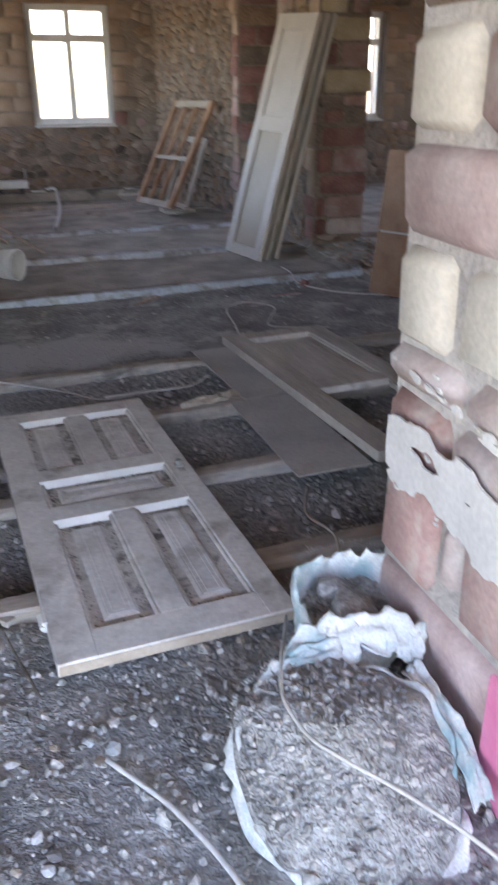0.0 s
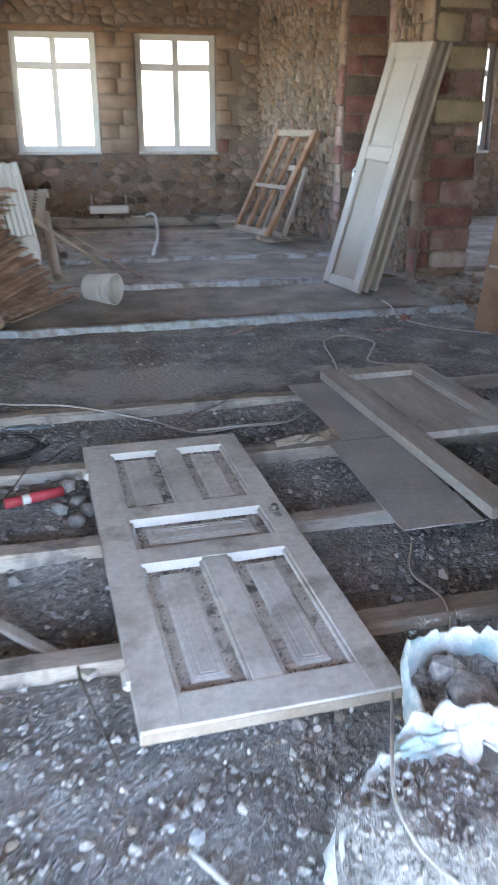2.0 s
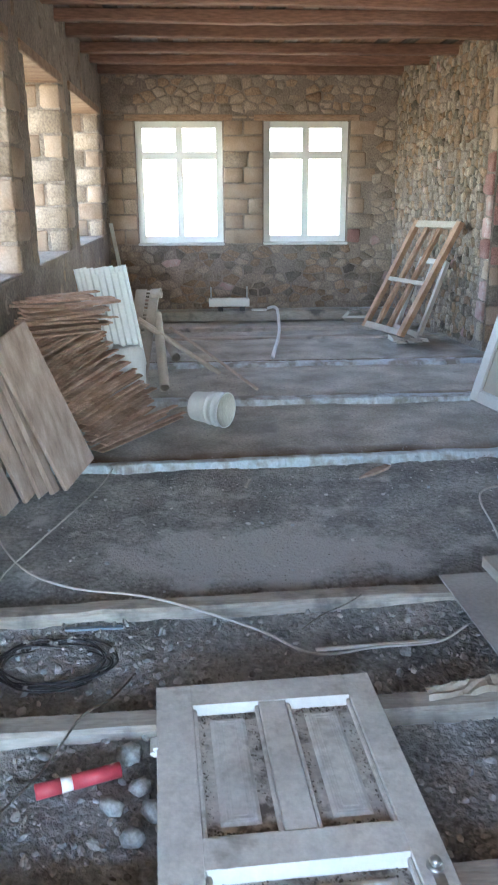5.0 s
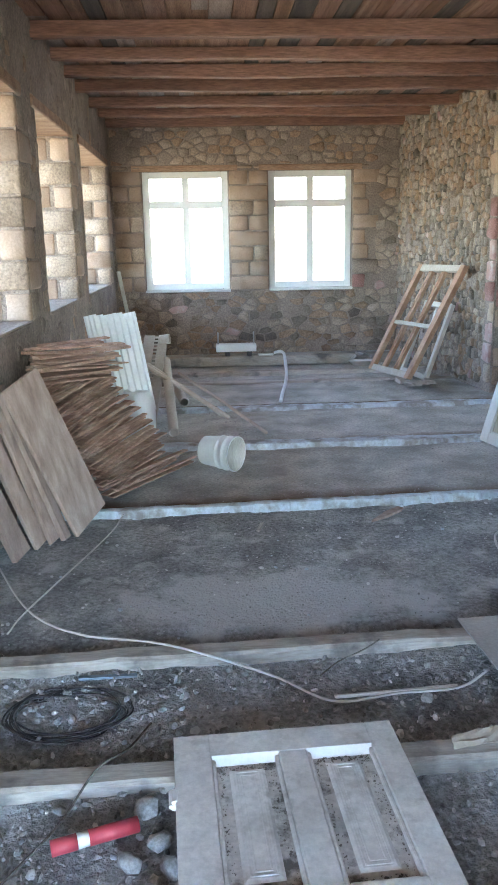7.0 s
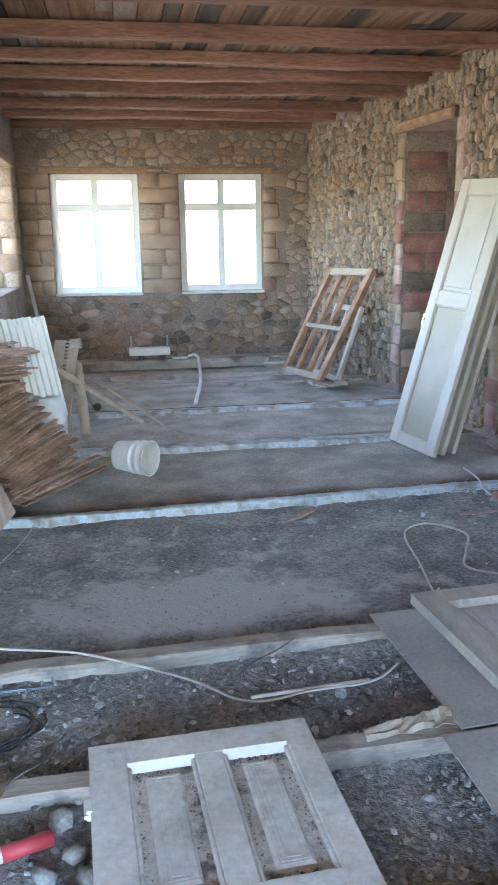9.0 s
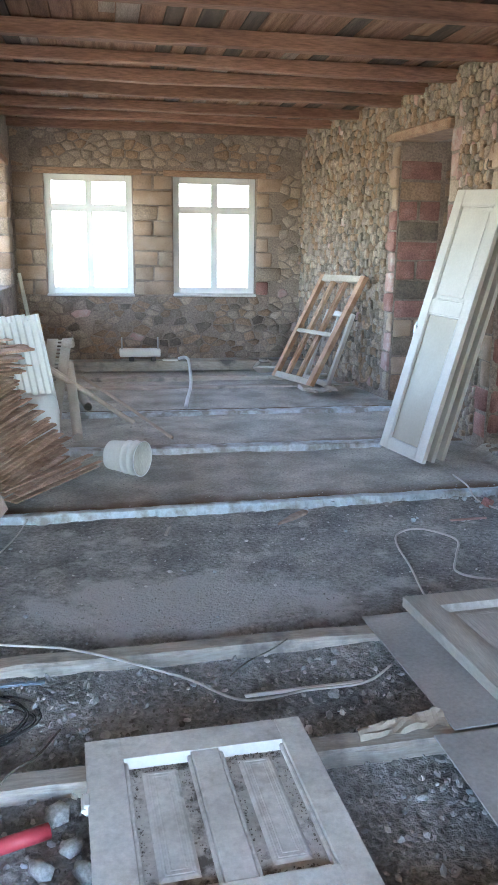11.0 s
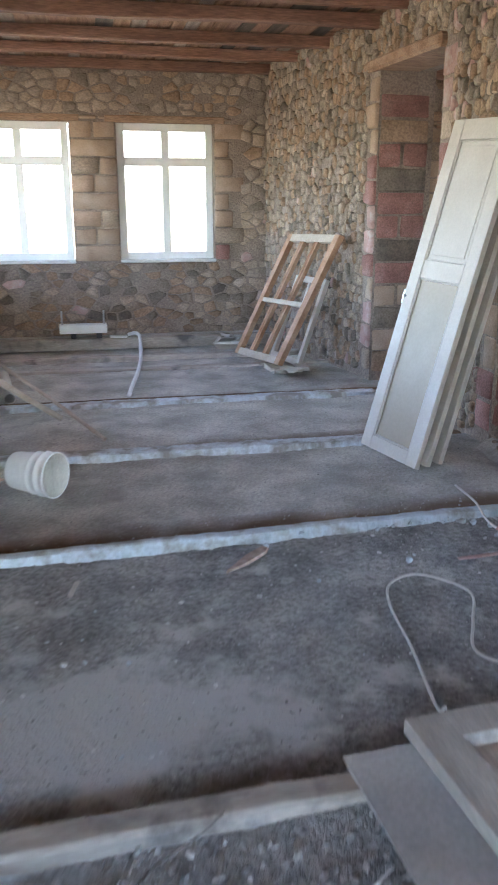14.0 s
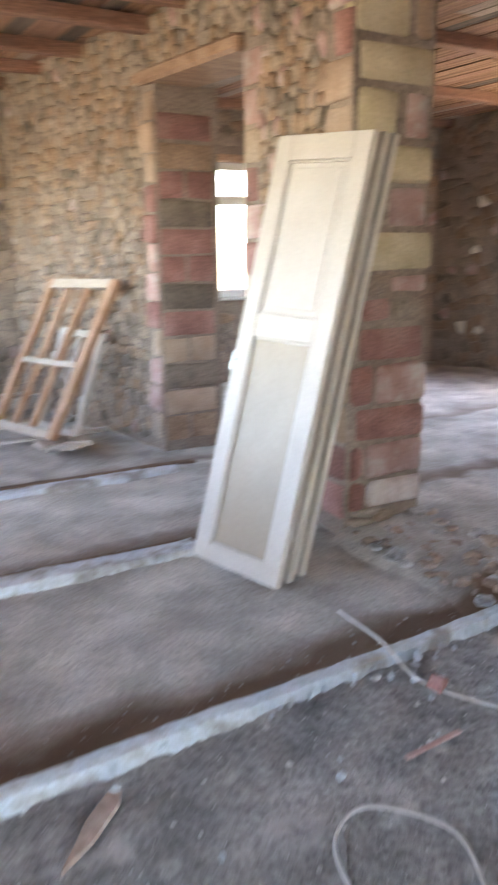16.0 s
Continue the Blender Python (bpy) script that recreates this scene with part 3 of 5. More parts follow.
for i, y in enumerate(BEAM_Y):
    z = 2.945 + 0.008 * math.sin(i * 1.7)
    beam(y, z, TOP - z - 0.003, 0.11 + 0.012 * math.sin(i * 3.1), seed=i * 3.7)
    if i % 2 == 0:
        beam(y - 0.05, z, TOP - z - 0.003, 0.11, 3.45, 8.4, seed=i * 3.7 + 50)


# ---- windows ----
def window(x0, x1, z0, z1, y, name):
    """White frame with a centre post, a transom and four panes."""
    base = new(name)
    base.location = (0, 0, 0)
    g = Geo()
    f, d = 0.085, 0.07
    zt, xm = z1 - (z1 - z0) * 0.275, (x0 + x1) / 2
    g.box((x0, y, z0), (x0 + f, y + d, z1), 0, 0.006).box((x1 - f, y, z0), (x1, y + d, z1), 0, 0.006)
    g.box((x0 + f, y, z0), (x1 - f, y + d, z0 + f), 0, 0.006).box((x0 + f, y, z1 - f), (x1 - f, y + d, z1), 0, 0.006)
    g.box((xm - 0.045, y - 0.004, z0 + f), (xm + 0.045, y + d, z1 - f), 0, 0.006)
    g.box((x0 + f, y - 0.006, zt - 0.048), (x1 - f, y + d, zt + 0.048), 0, 0.006)
    g.ob("frame", [FRAMEW], base)
    for a, b in ((x0 + f, xm - 0.045), (xm + 0.045, x1 - f)):
        for c, e in ((z0 + f, zt - 0.048), (zt + 0.048, z1 - f)):
            p = Geo().box((a, y + 0.026, c), (b, y + 0.032, e), 0, 0.0005).ob("pane", [GLASS], base)
            p.visible_shadow = False
    g = Geo()
    g.box((x0 - 0.01, y - 0.13, z0 - 0.03), (x1 + 0.01, y + 0.02, z0 + 0.002), 0, 0.008, jit=0.003)
    g.ob("sill", [PLASTER], base)
    return structure(base, "white framed window with four panes in bright daylight", "window")


window(W1[0] + 0.005, W1[1] - 0.005, SILL, HEAD - 0.03, YF + 0.07, "window_1")
window(W2[0] + 0.005, W2[1] - 0.005, SILL, HEAD - 0.03, YF + 0.07, "window_2")
window(W3[0] + 0.005, W3[1] - 0.005, SILL, HEAD - 0.03, YF + 0.12, "window_3")
for (a, b) in (W1, W2, W3):
    g = Geo().box((a - 0.12, YF - 0.02, HEAD - 0.03), (b + 0.12, YF + 0.3, HEAD + 0.04), 0, 0.006, jit=0.003)
    structure(g.ob("lintel", [LINTELW]), "reddish wooden lintel board over a window", "lintel")


# ---- floor timbers ----
def floor_joist(y, x0, x1, w, z, m, label, seed, skew=0.0):
    n = 40
    vs, fs = [], []
    for i in range(n + 1):
        x = x0 + (x1 - x0) * i / n
        dy, dz = 0.01 * noise.noise((x * 1.3, seed, 2)) + skew * x, 0.008 * noise.noise((x * 2.3, seed, 6)) + 0.004 * noise.noise((x * 11, seed, 4))
        for py, pz in ((-w / 2, -0.12), (-w / 2, -0.012), (-w / 2 + 0.012, 0), (w / 2 - 0.012, 0), (w / 2, -0.012), (w / 2, -0.12)):
            vs.append((x, y + dy + py + 0.005 * noise.noise((x * 14, py * 50, seed)), z + pz + (dz if pz > -0.1 else 0)))
    for i in range(n):
        for k in range(6):
            fs.append([i * 6 + k, i * 6 + (k + 1) % 6, (i + 1) * 6 + (k + 1) % 6, (i + 1) * 6 + k])
    fs += [list(range(6)), list(range(n * 6, n * 6 + 6))]
    return tagged(Geo().add(vs, fs).ob("floor_joist", [m]), label, "joist", "floor joists", "structure")


for k, y in enumerate((2.02, 2.69, 3.385, 4.115)):
    floor_joist(y, XL, 3.2 if k else 1.6, 0.1, 0.0, JOISTW, "dusty pale floor joist sunk in the gravel fill", k * 5.1, (0.03, 0.045, 0.035, 0.045)[k])


def crust_strip(y, x0, x1, w, z, seed, m, skew=0.0):
    """A ragged ridge of white mortar left along a joist."""
    n = int((x1 - x0) / 0.012)
    vs, fs = [], []
    for i in range(n + 1):
        x = x0 + (x1 - x0) * i / n
        a = 0.6 + 0.9 * noise.noise((x * 2.2, seed, 1)) + 0.7 * noise.noise((x * 14, seed, 3))
        a = max(0.12, a)
        dy = 0.006 * noise.noise((x * 0.8, seed, 8)) + skew * x
        fr = min(0.006, 0.012 * noise.noise((x * 9, seed, 5)) + 0.012 * noise.noise((x * 2.4, seed, 15)) + 0.012 * noise.noise((x * 34, seed, 25)))
        for py, pz in ((-w * 0.5 - 0.006 + fr - 0.016 * a, -0.05), (-w * 0.48 + fr * 0.8, -0.004 + 0.008 * a), (-w * 0.2, 0.010 * a), (w * 0.4, 0.007 * a), (w * 0.5, -0.04)):
            vs.append((x, y + dy + py, z + pz))
    for i in range(n):
        for k in range(4):
            fs.append([i * 5 + k, i * 5 + k + 1, (i + 1) * 5 + k + 1, (i + 1) * 5 + k])
    o = Geo().add(vs, fs).ob("mortar_ridge", [m], smooth=False)
    return tagged(o, "ragged white mortar ridge along a floor joist", "mortar", "mortar ridges", "structure")


crust_strip(5.845, XL, 3.0, 0.065, 0.010, 1.3, CRUST, 0.05)
crust_strip(7.36, -0.9, 2.25, 0.14, 0.016, 7.7, CRUSTG)
crust_strip(8.80, -0.95, 2.85, 0.12, 0.006, 12.1, CRUSTG)
for k, (y, w, z) in enumerate(((7.53, 0.09, -0.032), (9.02, 0.09, -0.026), (10.3, 0.12, 0.0), (10.95, 0.13, 0.012))):
    floor_joist(y, XL, XR, w, z, BARE if k < 2 else JOISTW, "bare brown floor joist between dusty fill" if k < 2 else "dusty pale floor joist near the far wall", 31 + k * 3.3)
floor_joist(STEP_Y, XL, XR, 0.14, 0.115, JOISTW, "raised timber step at the far end of the floor", 77)


# ---- things: the lying panelled door ----
def panel_door(name, w, l, t, panels, paint, field, border, lit_far_trim, M, dirt=None):
    """Stiles and rails as one body with sunk panels; panels: (x0, x1, y0, y1). Local x across, y along, z up."""
    base = new(name)
    base.matrix_basis = M
    xs = sorted({0.0, w, *[p[0] for p in panels], *[p[1] for p in panels]})
    ys = sorted({0.0, l, *[p[2] for p in panels], *[p[3] for p in panels]})
    g = Geo()
    rails, c = [], 0.0
    # long stiles, then rails row by row
    left, right = min(p[0] for p in panels), max(p[1] for p in panels)
    g.box((0, 0, 0), (left, l, t), 0, 0.002).box((right, 0, 0), (w, l, t), 0, 0.002)
    rows = sorted({(p[2], p[3]) for p in panels})
    prev = 0.0
    for a, b in rows:
        g.box((left, prev, 0), (right, a, t - 0.0003), 0, 0.001)
        inner = sorted([(p[0], p[1]) for p in panels if (p[2], p[3]) == (a, b)])
        for (p0, p1), (q0, q1) in zip(inner, inner[1:]):
            g.box((p1, a, 0), (q0, b, t - 0.0012), 0, 0.003)
        prev = b
    g.box((left, prev, 0), (right, l, t - 0.0003), 0, 0.001)
    g.ob("body", [paint], base)
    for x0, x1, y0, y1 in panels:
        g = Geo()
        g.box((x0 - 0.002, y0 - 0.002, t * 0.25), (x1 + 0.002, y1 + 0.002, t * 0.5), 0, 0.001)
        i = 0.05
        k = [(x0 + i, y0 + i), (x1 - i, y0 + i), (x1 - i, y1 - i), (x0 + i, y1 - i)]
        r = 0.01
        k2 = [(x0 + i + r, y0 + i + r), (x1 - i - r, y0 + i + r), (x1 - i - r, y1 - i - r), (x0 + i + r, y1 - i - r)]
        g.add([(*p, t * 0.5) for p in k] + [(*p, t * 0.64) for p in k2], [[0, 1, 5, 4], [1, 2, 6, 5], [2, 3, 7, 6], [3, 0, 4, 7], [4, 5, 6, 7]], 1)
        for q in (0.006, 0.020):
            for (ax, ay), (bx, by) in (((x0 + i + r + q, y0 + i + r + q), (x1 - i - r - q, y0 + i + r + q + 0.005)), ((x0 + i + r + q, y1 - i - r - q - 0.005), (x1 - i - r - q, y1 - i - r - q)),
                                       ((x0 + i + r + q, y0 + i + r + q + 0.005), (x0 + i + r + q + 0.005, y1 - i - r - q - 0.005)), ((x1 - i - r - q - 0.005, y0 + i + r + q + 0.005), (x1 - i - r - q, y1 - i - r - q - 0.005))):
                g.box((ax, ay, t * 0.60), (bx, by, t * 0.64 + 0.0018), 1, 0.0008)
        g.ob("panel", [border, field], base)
        g = Geo()
        m = 0.014
        for a, b2 in (((x0, y0), (x0 + m, y1)), ((x1 - m, y0), (x1, y1)), ((x0 + m, y0), (x1 - m, y0 + m))):
            g.box((*a, t * 0.5), (*b2, t * 0.82), 0, 0.004)
        zz = t * 0.5
        # far bevel only: the light it catches is put into a whiter colour
        g.add([(x0 + 0.002, y1 - 0.001, t * 0.99), (x1 - 0.002, y1 - 0.001, t * 0.99), (x1 - 0.004, y1 - 0.026, zz), (x0 + 0.004, y1 - 0.026, zz), (x0 + 0.002, y1 - 0.001, zz), (x1 - 0.002, y1 - 0.001, zz)], [[0, 1, 2, 3], [4, 5, 2, 3], [0, 1, 5, 4], [0, 3, 4], [1, 2, 5]], 1)
        g.ob("moulding", [paint, lit_far_trim], base)
        if dirt:
            g = Geo()
            rng = random.Random(int(x0 * 1000 + y0 * 77))
            for _ in range(480):
                side = rng.choice((0, 0, 1, 2, 3))
                s = 0.0011 + 0.0042 * rng.random() ** 3
                f = rng.betavariate(1.2, 1.2)
                if side == 0:
                    px, py = x0 + 0.02 + f * (x1 - x0 - 0.04), y1 - 0.028 - abs(rng.gauss(0, 0.02))
                elif side == 1:
                    px, py = x1 - 0.018 - abs(rng.gauss(0, 0.014)), y0 + 0.02 + f * (y1 - y0 - 0.04)
                elif side == 2:
                    px, py = x0 + 0.018 + abs(rng.gauss(0, 0.012)), y0 + 0.02 + f * (y1 - y0 - 0.04)
                else:
                    px, py = x0 + 0.02 + f * (x1 - x0 - 0.04), y0 + 0.02 + abs(rng.gauss(0, 0.006))
                g.add(*pebble_shape(rng, s), 0, pose(px, py, t * 0.52, rng.uniform(0, 360), 0, rng.uniform(0, 360)))
            tagged(g.ob("dirt", [dirt], base), "dark grit caught in the panel", kind="stuff")
    return base


ICO = None


def pebble_shape(rng, s, flat=0.7):
    global ICO
    if ICO is None:
        bm = bmesh.new()
        bmesh.ops.create_icosphere(bm, subdivisions=1, radius=1)
        ICO = ([v.co.copy() for v in bm.verts], [[v.index for v in f.verts] for f in bm.faces])
        bm.free()
    k = [rng.uniform(0.7, 1.15), rng.uniform(0.55, 1.0), rng.uniform(0.4, 1.0) * flat]
    return [[c[i] * s * k[i] * rng.uniform(0.8, 1.2) for i in range(3)] for c in ICO[0]], ICO[1]


W, L = 0.692, 1.842
PAN = []
for y0, y1 in ((0.12, 0.775), (1.195, 1.732)):
    PAN += [(0.11, 0.316, y0, y1), (0.40, 0.606, y0, y1)]
PAN.append((0.113, 0.606, 0.876, 1.095))
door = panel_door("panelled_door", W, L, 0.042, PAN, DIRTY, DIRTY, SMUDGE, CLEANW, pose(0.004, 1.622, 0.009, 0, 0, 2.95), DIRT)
tagged(door, "dirty white panelled wooden door lying flat on the joists", "door")
g = Geo()
g.tube([(0.648, 1.045, 0.042), (0.648, 1.045, 0.047)], 0.021, 16).tube([(0.648, 1.045, 0.047), (0.648, 1.045, 0.058)], 0.010, 12).tube([(0.648, 1.045, 0.058), (0.648, 1.045, 0.064), (0.648, 1.045, 0.068)], 0.016, 12, 0, 0.008)
g.box((0.634, 0.985, 0.0421), (0.662, 1.02, 0.0438), 0, 0.001)
tagged(g.ob("handle", [METAL], door, True), "dull metal knob and plate")
tagged(Geo().box((0.004, -0.003, 0.003), (W - 0.004, 0.001, 0.033), 0, 0.001, jit=0.001).ob("end_edge", [PAPER], door), "bare worn wood on the end edge")
for y in (1.54, 0.19):
    g = Geo().box((-0.012, y, 0.012), (0.006, y + 0.055, 0.045), 0, 0.003).tube([(-0.012, y - 0.005, 0.03), (-0.012, y + 0.06, 0.03)], 0.007, 8)
    tagged(g.ob("hinge", [CLEANW], door), "white painted hinge")


# ---- leaning door leaves ----
def lean_frame(a, b, c):
    """Pose whose x runs from a to b, y towards c, z out of the face."""
    a, b, c = Vector(a), Vector(b), Vector(c)
    x = (b - a).normalized()
    y = (c - a) - (c - a).dot(x) * x
    y.normalize()
    z = x.cross(y)
    return Matrix(((x.x, y.x, z.x, a.x), (x.y, y.y, z.y, a.y), (x.z, y.z, z.z, a.z), (0, 0, 0, 1)))


def door_leaf(M):
    w, l, t = 0.55, 2.06, 0.04
    base = new("door_leaf")
    base.matrix_basis = M
    s = 0.095
    g = Geo()
    g.box((0, 0, -t), (s, l, 0), 0, 0.004).box((w - s, 0, -t), (w, l, 0), 0, 0.004)
    for a, b in ((0, 0.085), (1.105, 1.215), (1.94, l)):
        g.box((s, a, -t), (w - s, b, -0.001), 0, 0.003)
    g.ob("body", [WHITE], base)
    g = Geo().box((s - 0.002, 0.083, -0.028), (w - s + 0.002, 1.107, -0.018), 0, 0.001)
    tagged(g.ob("lower_panel", [BEIGE], base), "glossy beige lower panel")
    g = Geo().box((s - 0.002, 1.213, -0.028), (w - s + 0.002, 1.942, -0.016), 0, 0.001)
    i = 0.035
    g.box((s + i, 1.215 + i, -0.018), (w - s - i, 1.94 - i, -0.010), 0, 0.004)
    g.ob("upper_panel", [WHITE], base)
    g = Geo()
    for a, b in ((0.085, 1.105), (1.215, 1.94)):
        m = 0.012
        g.box((s, a, -0.02), (s + m, b, -0.004), 0, 0.004).box((w - s - m, a, -0.02), (w - s, b, -0.004), 0, 0.004)
        g.box((s + m, a, -0.02), (w - s - m, a + m, -0.004), 0, 0.004).box((s + m, b - m, -0.02), (w - s - m, b, -0.004), 0, 0.004)
    g.ob("moulding", [WHITE], base)
    g = Geo().box((-0.006, 0.93, -0.03), (0.012, 1.02, 0.003), 0, 0.002).tube([(0.02, 0.98, 0.0), (0.02, 0.98, 0.02)], 0.008, 8)
    tagged(g.ob("latch", [METAL], base), "small metal latch")
    return tagged(base, "white painted door leaf leaning on the brick pier", "door", "leaning door leaves")


leaf = door_leaf(lean_frame((2.167, 7.211, 0.02), (2.318, 6.682, -0.005), (2.727, 7.239, 2.01)))
copy_thing(leaf, lean_frame((2.252, 7.24, 0.02), (2.403, 6.713, -0.005), (2.805, 7.27, 1.995)))
copy_thing(leaf, lean_frame((2.347, 7.275, 0.02), (2.498, 6.75, -0.005), (2.885, 7.305, 1.98)))

# ---- old door and grey boards lying by the joists ----
M = pose(1.385, 2.505, 0.026, 0, 0, 4.0)
od = panel_door("old_door", 0.64, 1.79, 0.048, [(0.12, 0.52, 0.10, 0.76), (0.12, 0.52, 0.88, 1.675)], OLDW, OLDW, OLDW, PLASTER, M)
tagged(od, "weathered grey wooden panel door lying on the fill", "door")
for o in list(od.children):
    if o.name.startswith("panel") and o.data.vertices[0].co.y < 0.5:
        bpy.data.objects.remove(o)
    elif o.name.startswith("moulding"):
        o.data.materials[1] = DIRTY


def hardboard(lo, hi, turn, z):
    w, l = hi[0] - lo[0], hi[1] - lo[1]
    g = Geo()
    n = 12
    for s in (0, 1):
        for j in range(n + 1):
            for i in range(5):
                x, y = w * i / 4, l * j / n
                g.v.append((x + (0.004 * noise.noise((y * 20, s, i)) if i in (0, 4) else 0), y, 0.006 * s + 0.008 * noise.noise((x * 2 + lo[0], y * 2, 4))))
    for s in (0, 1):
        o = s * 5 * (n + 1)
        for j in range(n):
            for i in range(4):
                g.f.append([o + j * 5 + i, o + j * 5 + i + 1, o + (j + 1) * 5 + i + 1, o + (j + 1) * 5 + i])
    k = 5 * (n + 1)
    ring = [i for i in range(5)] + [j * 5 + 4 for j in range(1, n + 1)] + [n * 5 + i for i in range(3, -1, -1)] + [j * 5 for j in range(n - 1, 0, -1)]
    for a, b in zip(ring, ring[1:] + ring[:1]):
        g.f.append([a, b, b + k, a + k])
    g.m = [0] * len(g.f)
    o = g.ob("hardboard", [GREYB], None, False, pose(lo[0], lo[1], z, 0, 0, turn))
    return tagged(o, "thin grey sheet of hardboard lying on the joists", "board", "grey hardboard sheets")


hardboard((1.105, 3.393), (1.52, 4.243), 3.0, 0.010)
hardboard((1.035, 2.50), (1.36, 3.365), 1.0, 0.016)

# ---- window sash leaning on the right wall ----
A, B, C = Vector((2.05, 10.69, 0.03)), Vector((2.31, 9.84, 0.04)), Vector((2.853, 9.70, 1.25))
w, l, t = (B - A).length, (C - B).length, 0.06
ux, uy = (B - A) / w, (C - B) / l
uz = ux.cross(uy).normalized()
RACK = Matrix(((ux.x, uy.x, uz.x, A.x), (ux.y, uy.y, uz.y, A.y), (ux.z, uy.z, uz.z, A.z), (0, 0, 0, 1)))
base = new("window_sash")
for x0, x1 in ((0, 0.07), (w - 0.085, w)):
    Geo().box((x0, 0, 0), (x1, l, t), 0, 0.004, RACK).ob("stile", [ORANGE], base)
for y0, y1 in ((0, 0.075), (l - 0.075, l)):
    Geo().box((0.07, y0, 0), (w - 0.07, y1, t), 0, 0.004, RACK).ob("rail", [PAPER], base)
for x in (0.27, 0.31, 0.52, 0.56):
    Geo().box((x - 0.012, 0.075, 0.008), (x + 0.012, l - 0.075, t - 0.008), 0, 0.003, RACK).ob("glazing_bar", [ORANGE], base)
Geo().box((0.07, 0.60, 0.006), (w - 0.07, 0.645, t - 0.004), 0, 0.003, RACK).ob("cross_bar", [PAPER], base)
tagged(base, "orange-brown wooden window sash without glass against the wall", "window sash")
base = new("window_sash")
base.matrix_basis = lean_frame((2.42, 10.66, 0.0), (2.52, 9.98, 0.0), (2.72, 10.69, 0.85))
g = Geo()
w, l = 0.72, 0.88
g.box((0, 0, 0), (0.06, l, 0.045), 0, 0.004).box((w - 0.06, 0, 0), (w, l, 0.045), 0, 0.004).box((0.06, 0, 0), (w - 0.06, 0.06, 0.045), 0, 0.004).box((0.06, l - 0.06, 0), (w - 0.06, l, 0.045), 0, 0.004).box((w / 2 - 0.02, 0.06, 0.004), (w / 2 + 0.02, l - 0.06, 0.04), 0, 0.003)
g.ob("frame", [WHITE], base)
tagged(base, "white painted window sash standing behind the brown one", "window sash")
rng = random.Random(5)
for k, (x, y, z, rz, rx, ln) in enumerate(((2.3, 9.78, 0.012, 60, 4, 0.3), (2.36, 9.70, 0.03, 110, -6, 0.24), (2.26, 9.86, 0.03, 20, 10, 0.22), (2.02, 10.98, 0.08, 150, 35, 0.34), (1.97, 11.1, 0.12, 40, -40, 0.28), (2.05, 11.25, 0.14, 100, 30, 0.3), (2.52, 9.9, 0.02, 80, 3, 0.5))):
    g = Geo().box((-ln / 2, -0.055, -0.008), (ln / 2, 0.055, 0.008), 0, 0.003, jit=0.018)
    tagged(g.ob("wood_scrap", [WHITE if k != 5 else OLDW], None, False, pose(x, y, z, rx, 5, rz)), "broken piece of white painted wood on the floor", "wood scrap", "broken wood scraps")

# ---- lath pile and planks against the left wall ----
rng = random.Random(11)
NL = 66
for i in range(NL):
    q = (i + 0.5) / NL
    a = Vector((-0.53 - 0.47 * q, 6.04 + 0.08 * q, 0.02 + 0.73 * q)) + Vector((rng.uniform(-0.05, 0.04), rng.uniform(-0.05, 0.03), 0))
    b = Vector((-0.08 - 1.02 * q + 0.42 * q * q, 6.80 - 0.06 * q, 0.03 + 0.78 * q + 0.22 * q * (1 - q))) + Vector((rng.uniform(-0.07, 0.06), rng.uniform(-0.05, 0.05), rng.uniform(-0.006, 0.006)))
    a.x = max(a.x, XL + 0.06)
    if q < 0.14:
        b += Vector((rng.uniform(-0.12, 0.06), rng.uniform(-0.1, 0.05), rng.uniform(-0.02, 0.05)))
    th = rng.uniform(0.007, 0.013)
    g = Geo().box((0, 0, -th), ((b - a).length, rng.uniform(0.035, 0.055), 0), 0, 0.002, jit=0.001)
    o = g.ob("lath", [LATH], None, False, lean_frame(a, b, a + Vector((-0.75, 0.45 + rng.uniform(-0.1, 0.1), 0.05 + rng.uniform(-0.08, 0.08)))))
    tagged(o, "thin brown wooden lath in a slumped pile", "lath", "pile of laths")
for i in range(22):
    # the loose laths thrown on top
    q = rng.random()
    a = Vector((-1.0 + 0.10 * rng.random(), 5.75 + 0.5 * rng.random(), 0.77 + 0.20 * q))
    b = a + Vector((rng.uniform(0.34, 0.50), rng.uniform(0.35, 0.75), rng.uniform(-0.10, 0.0)))
    th = rng.uniform(0.009, 0.016)
    o = Geo().box((0, 0, -th), ((b - a).length, rng.uniform(0.04, 0.08), 0), 0, 0.002, jit=0.002).ob("lath", [LATH], None, False, lean_frame(a, b, a + Vector((-0.4, 0.5, rng.uniform(-0.1, 0.1)))))
    tagged(o, "thin brown wooden lath in a slumped pile", "lath", "pile of laths")
RISE = Vector((-0.315, -0.10, 0.82))
PLANKS = (((-0.669, 5.388, 0.012), (-0.555, 5.715, 0.09), 0.022, 1.0), ((-0.712, 5.35, 0.012), (-0.690, 5.415, 0.02), 0.030, 1.01), ((-0.752, 5.31, 0.012), (-0.725, 5.39, 0.02), 0.024, 0.99),
          ((-0.797, 5.25, 0.012), (-0.762, 5.35, 0.03), 0.026, 0.97), ((-0.850, 5.08, 0.012), (-0.805, 5.21, 0.04), 0.030, 0.90))
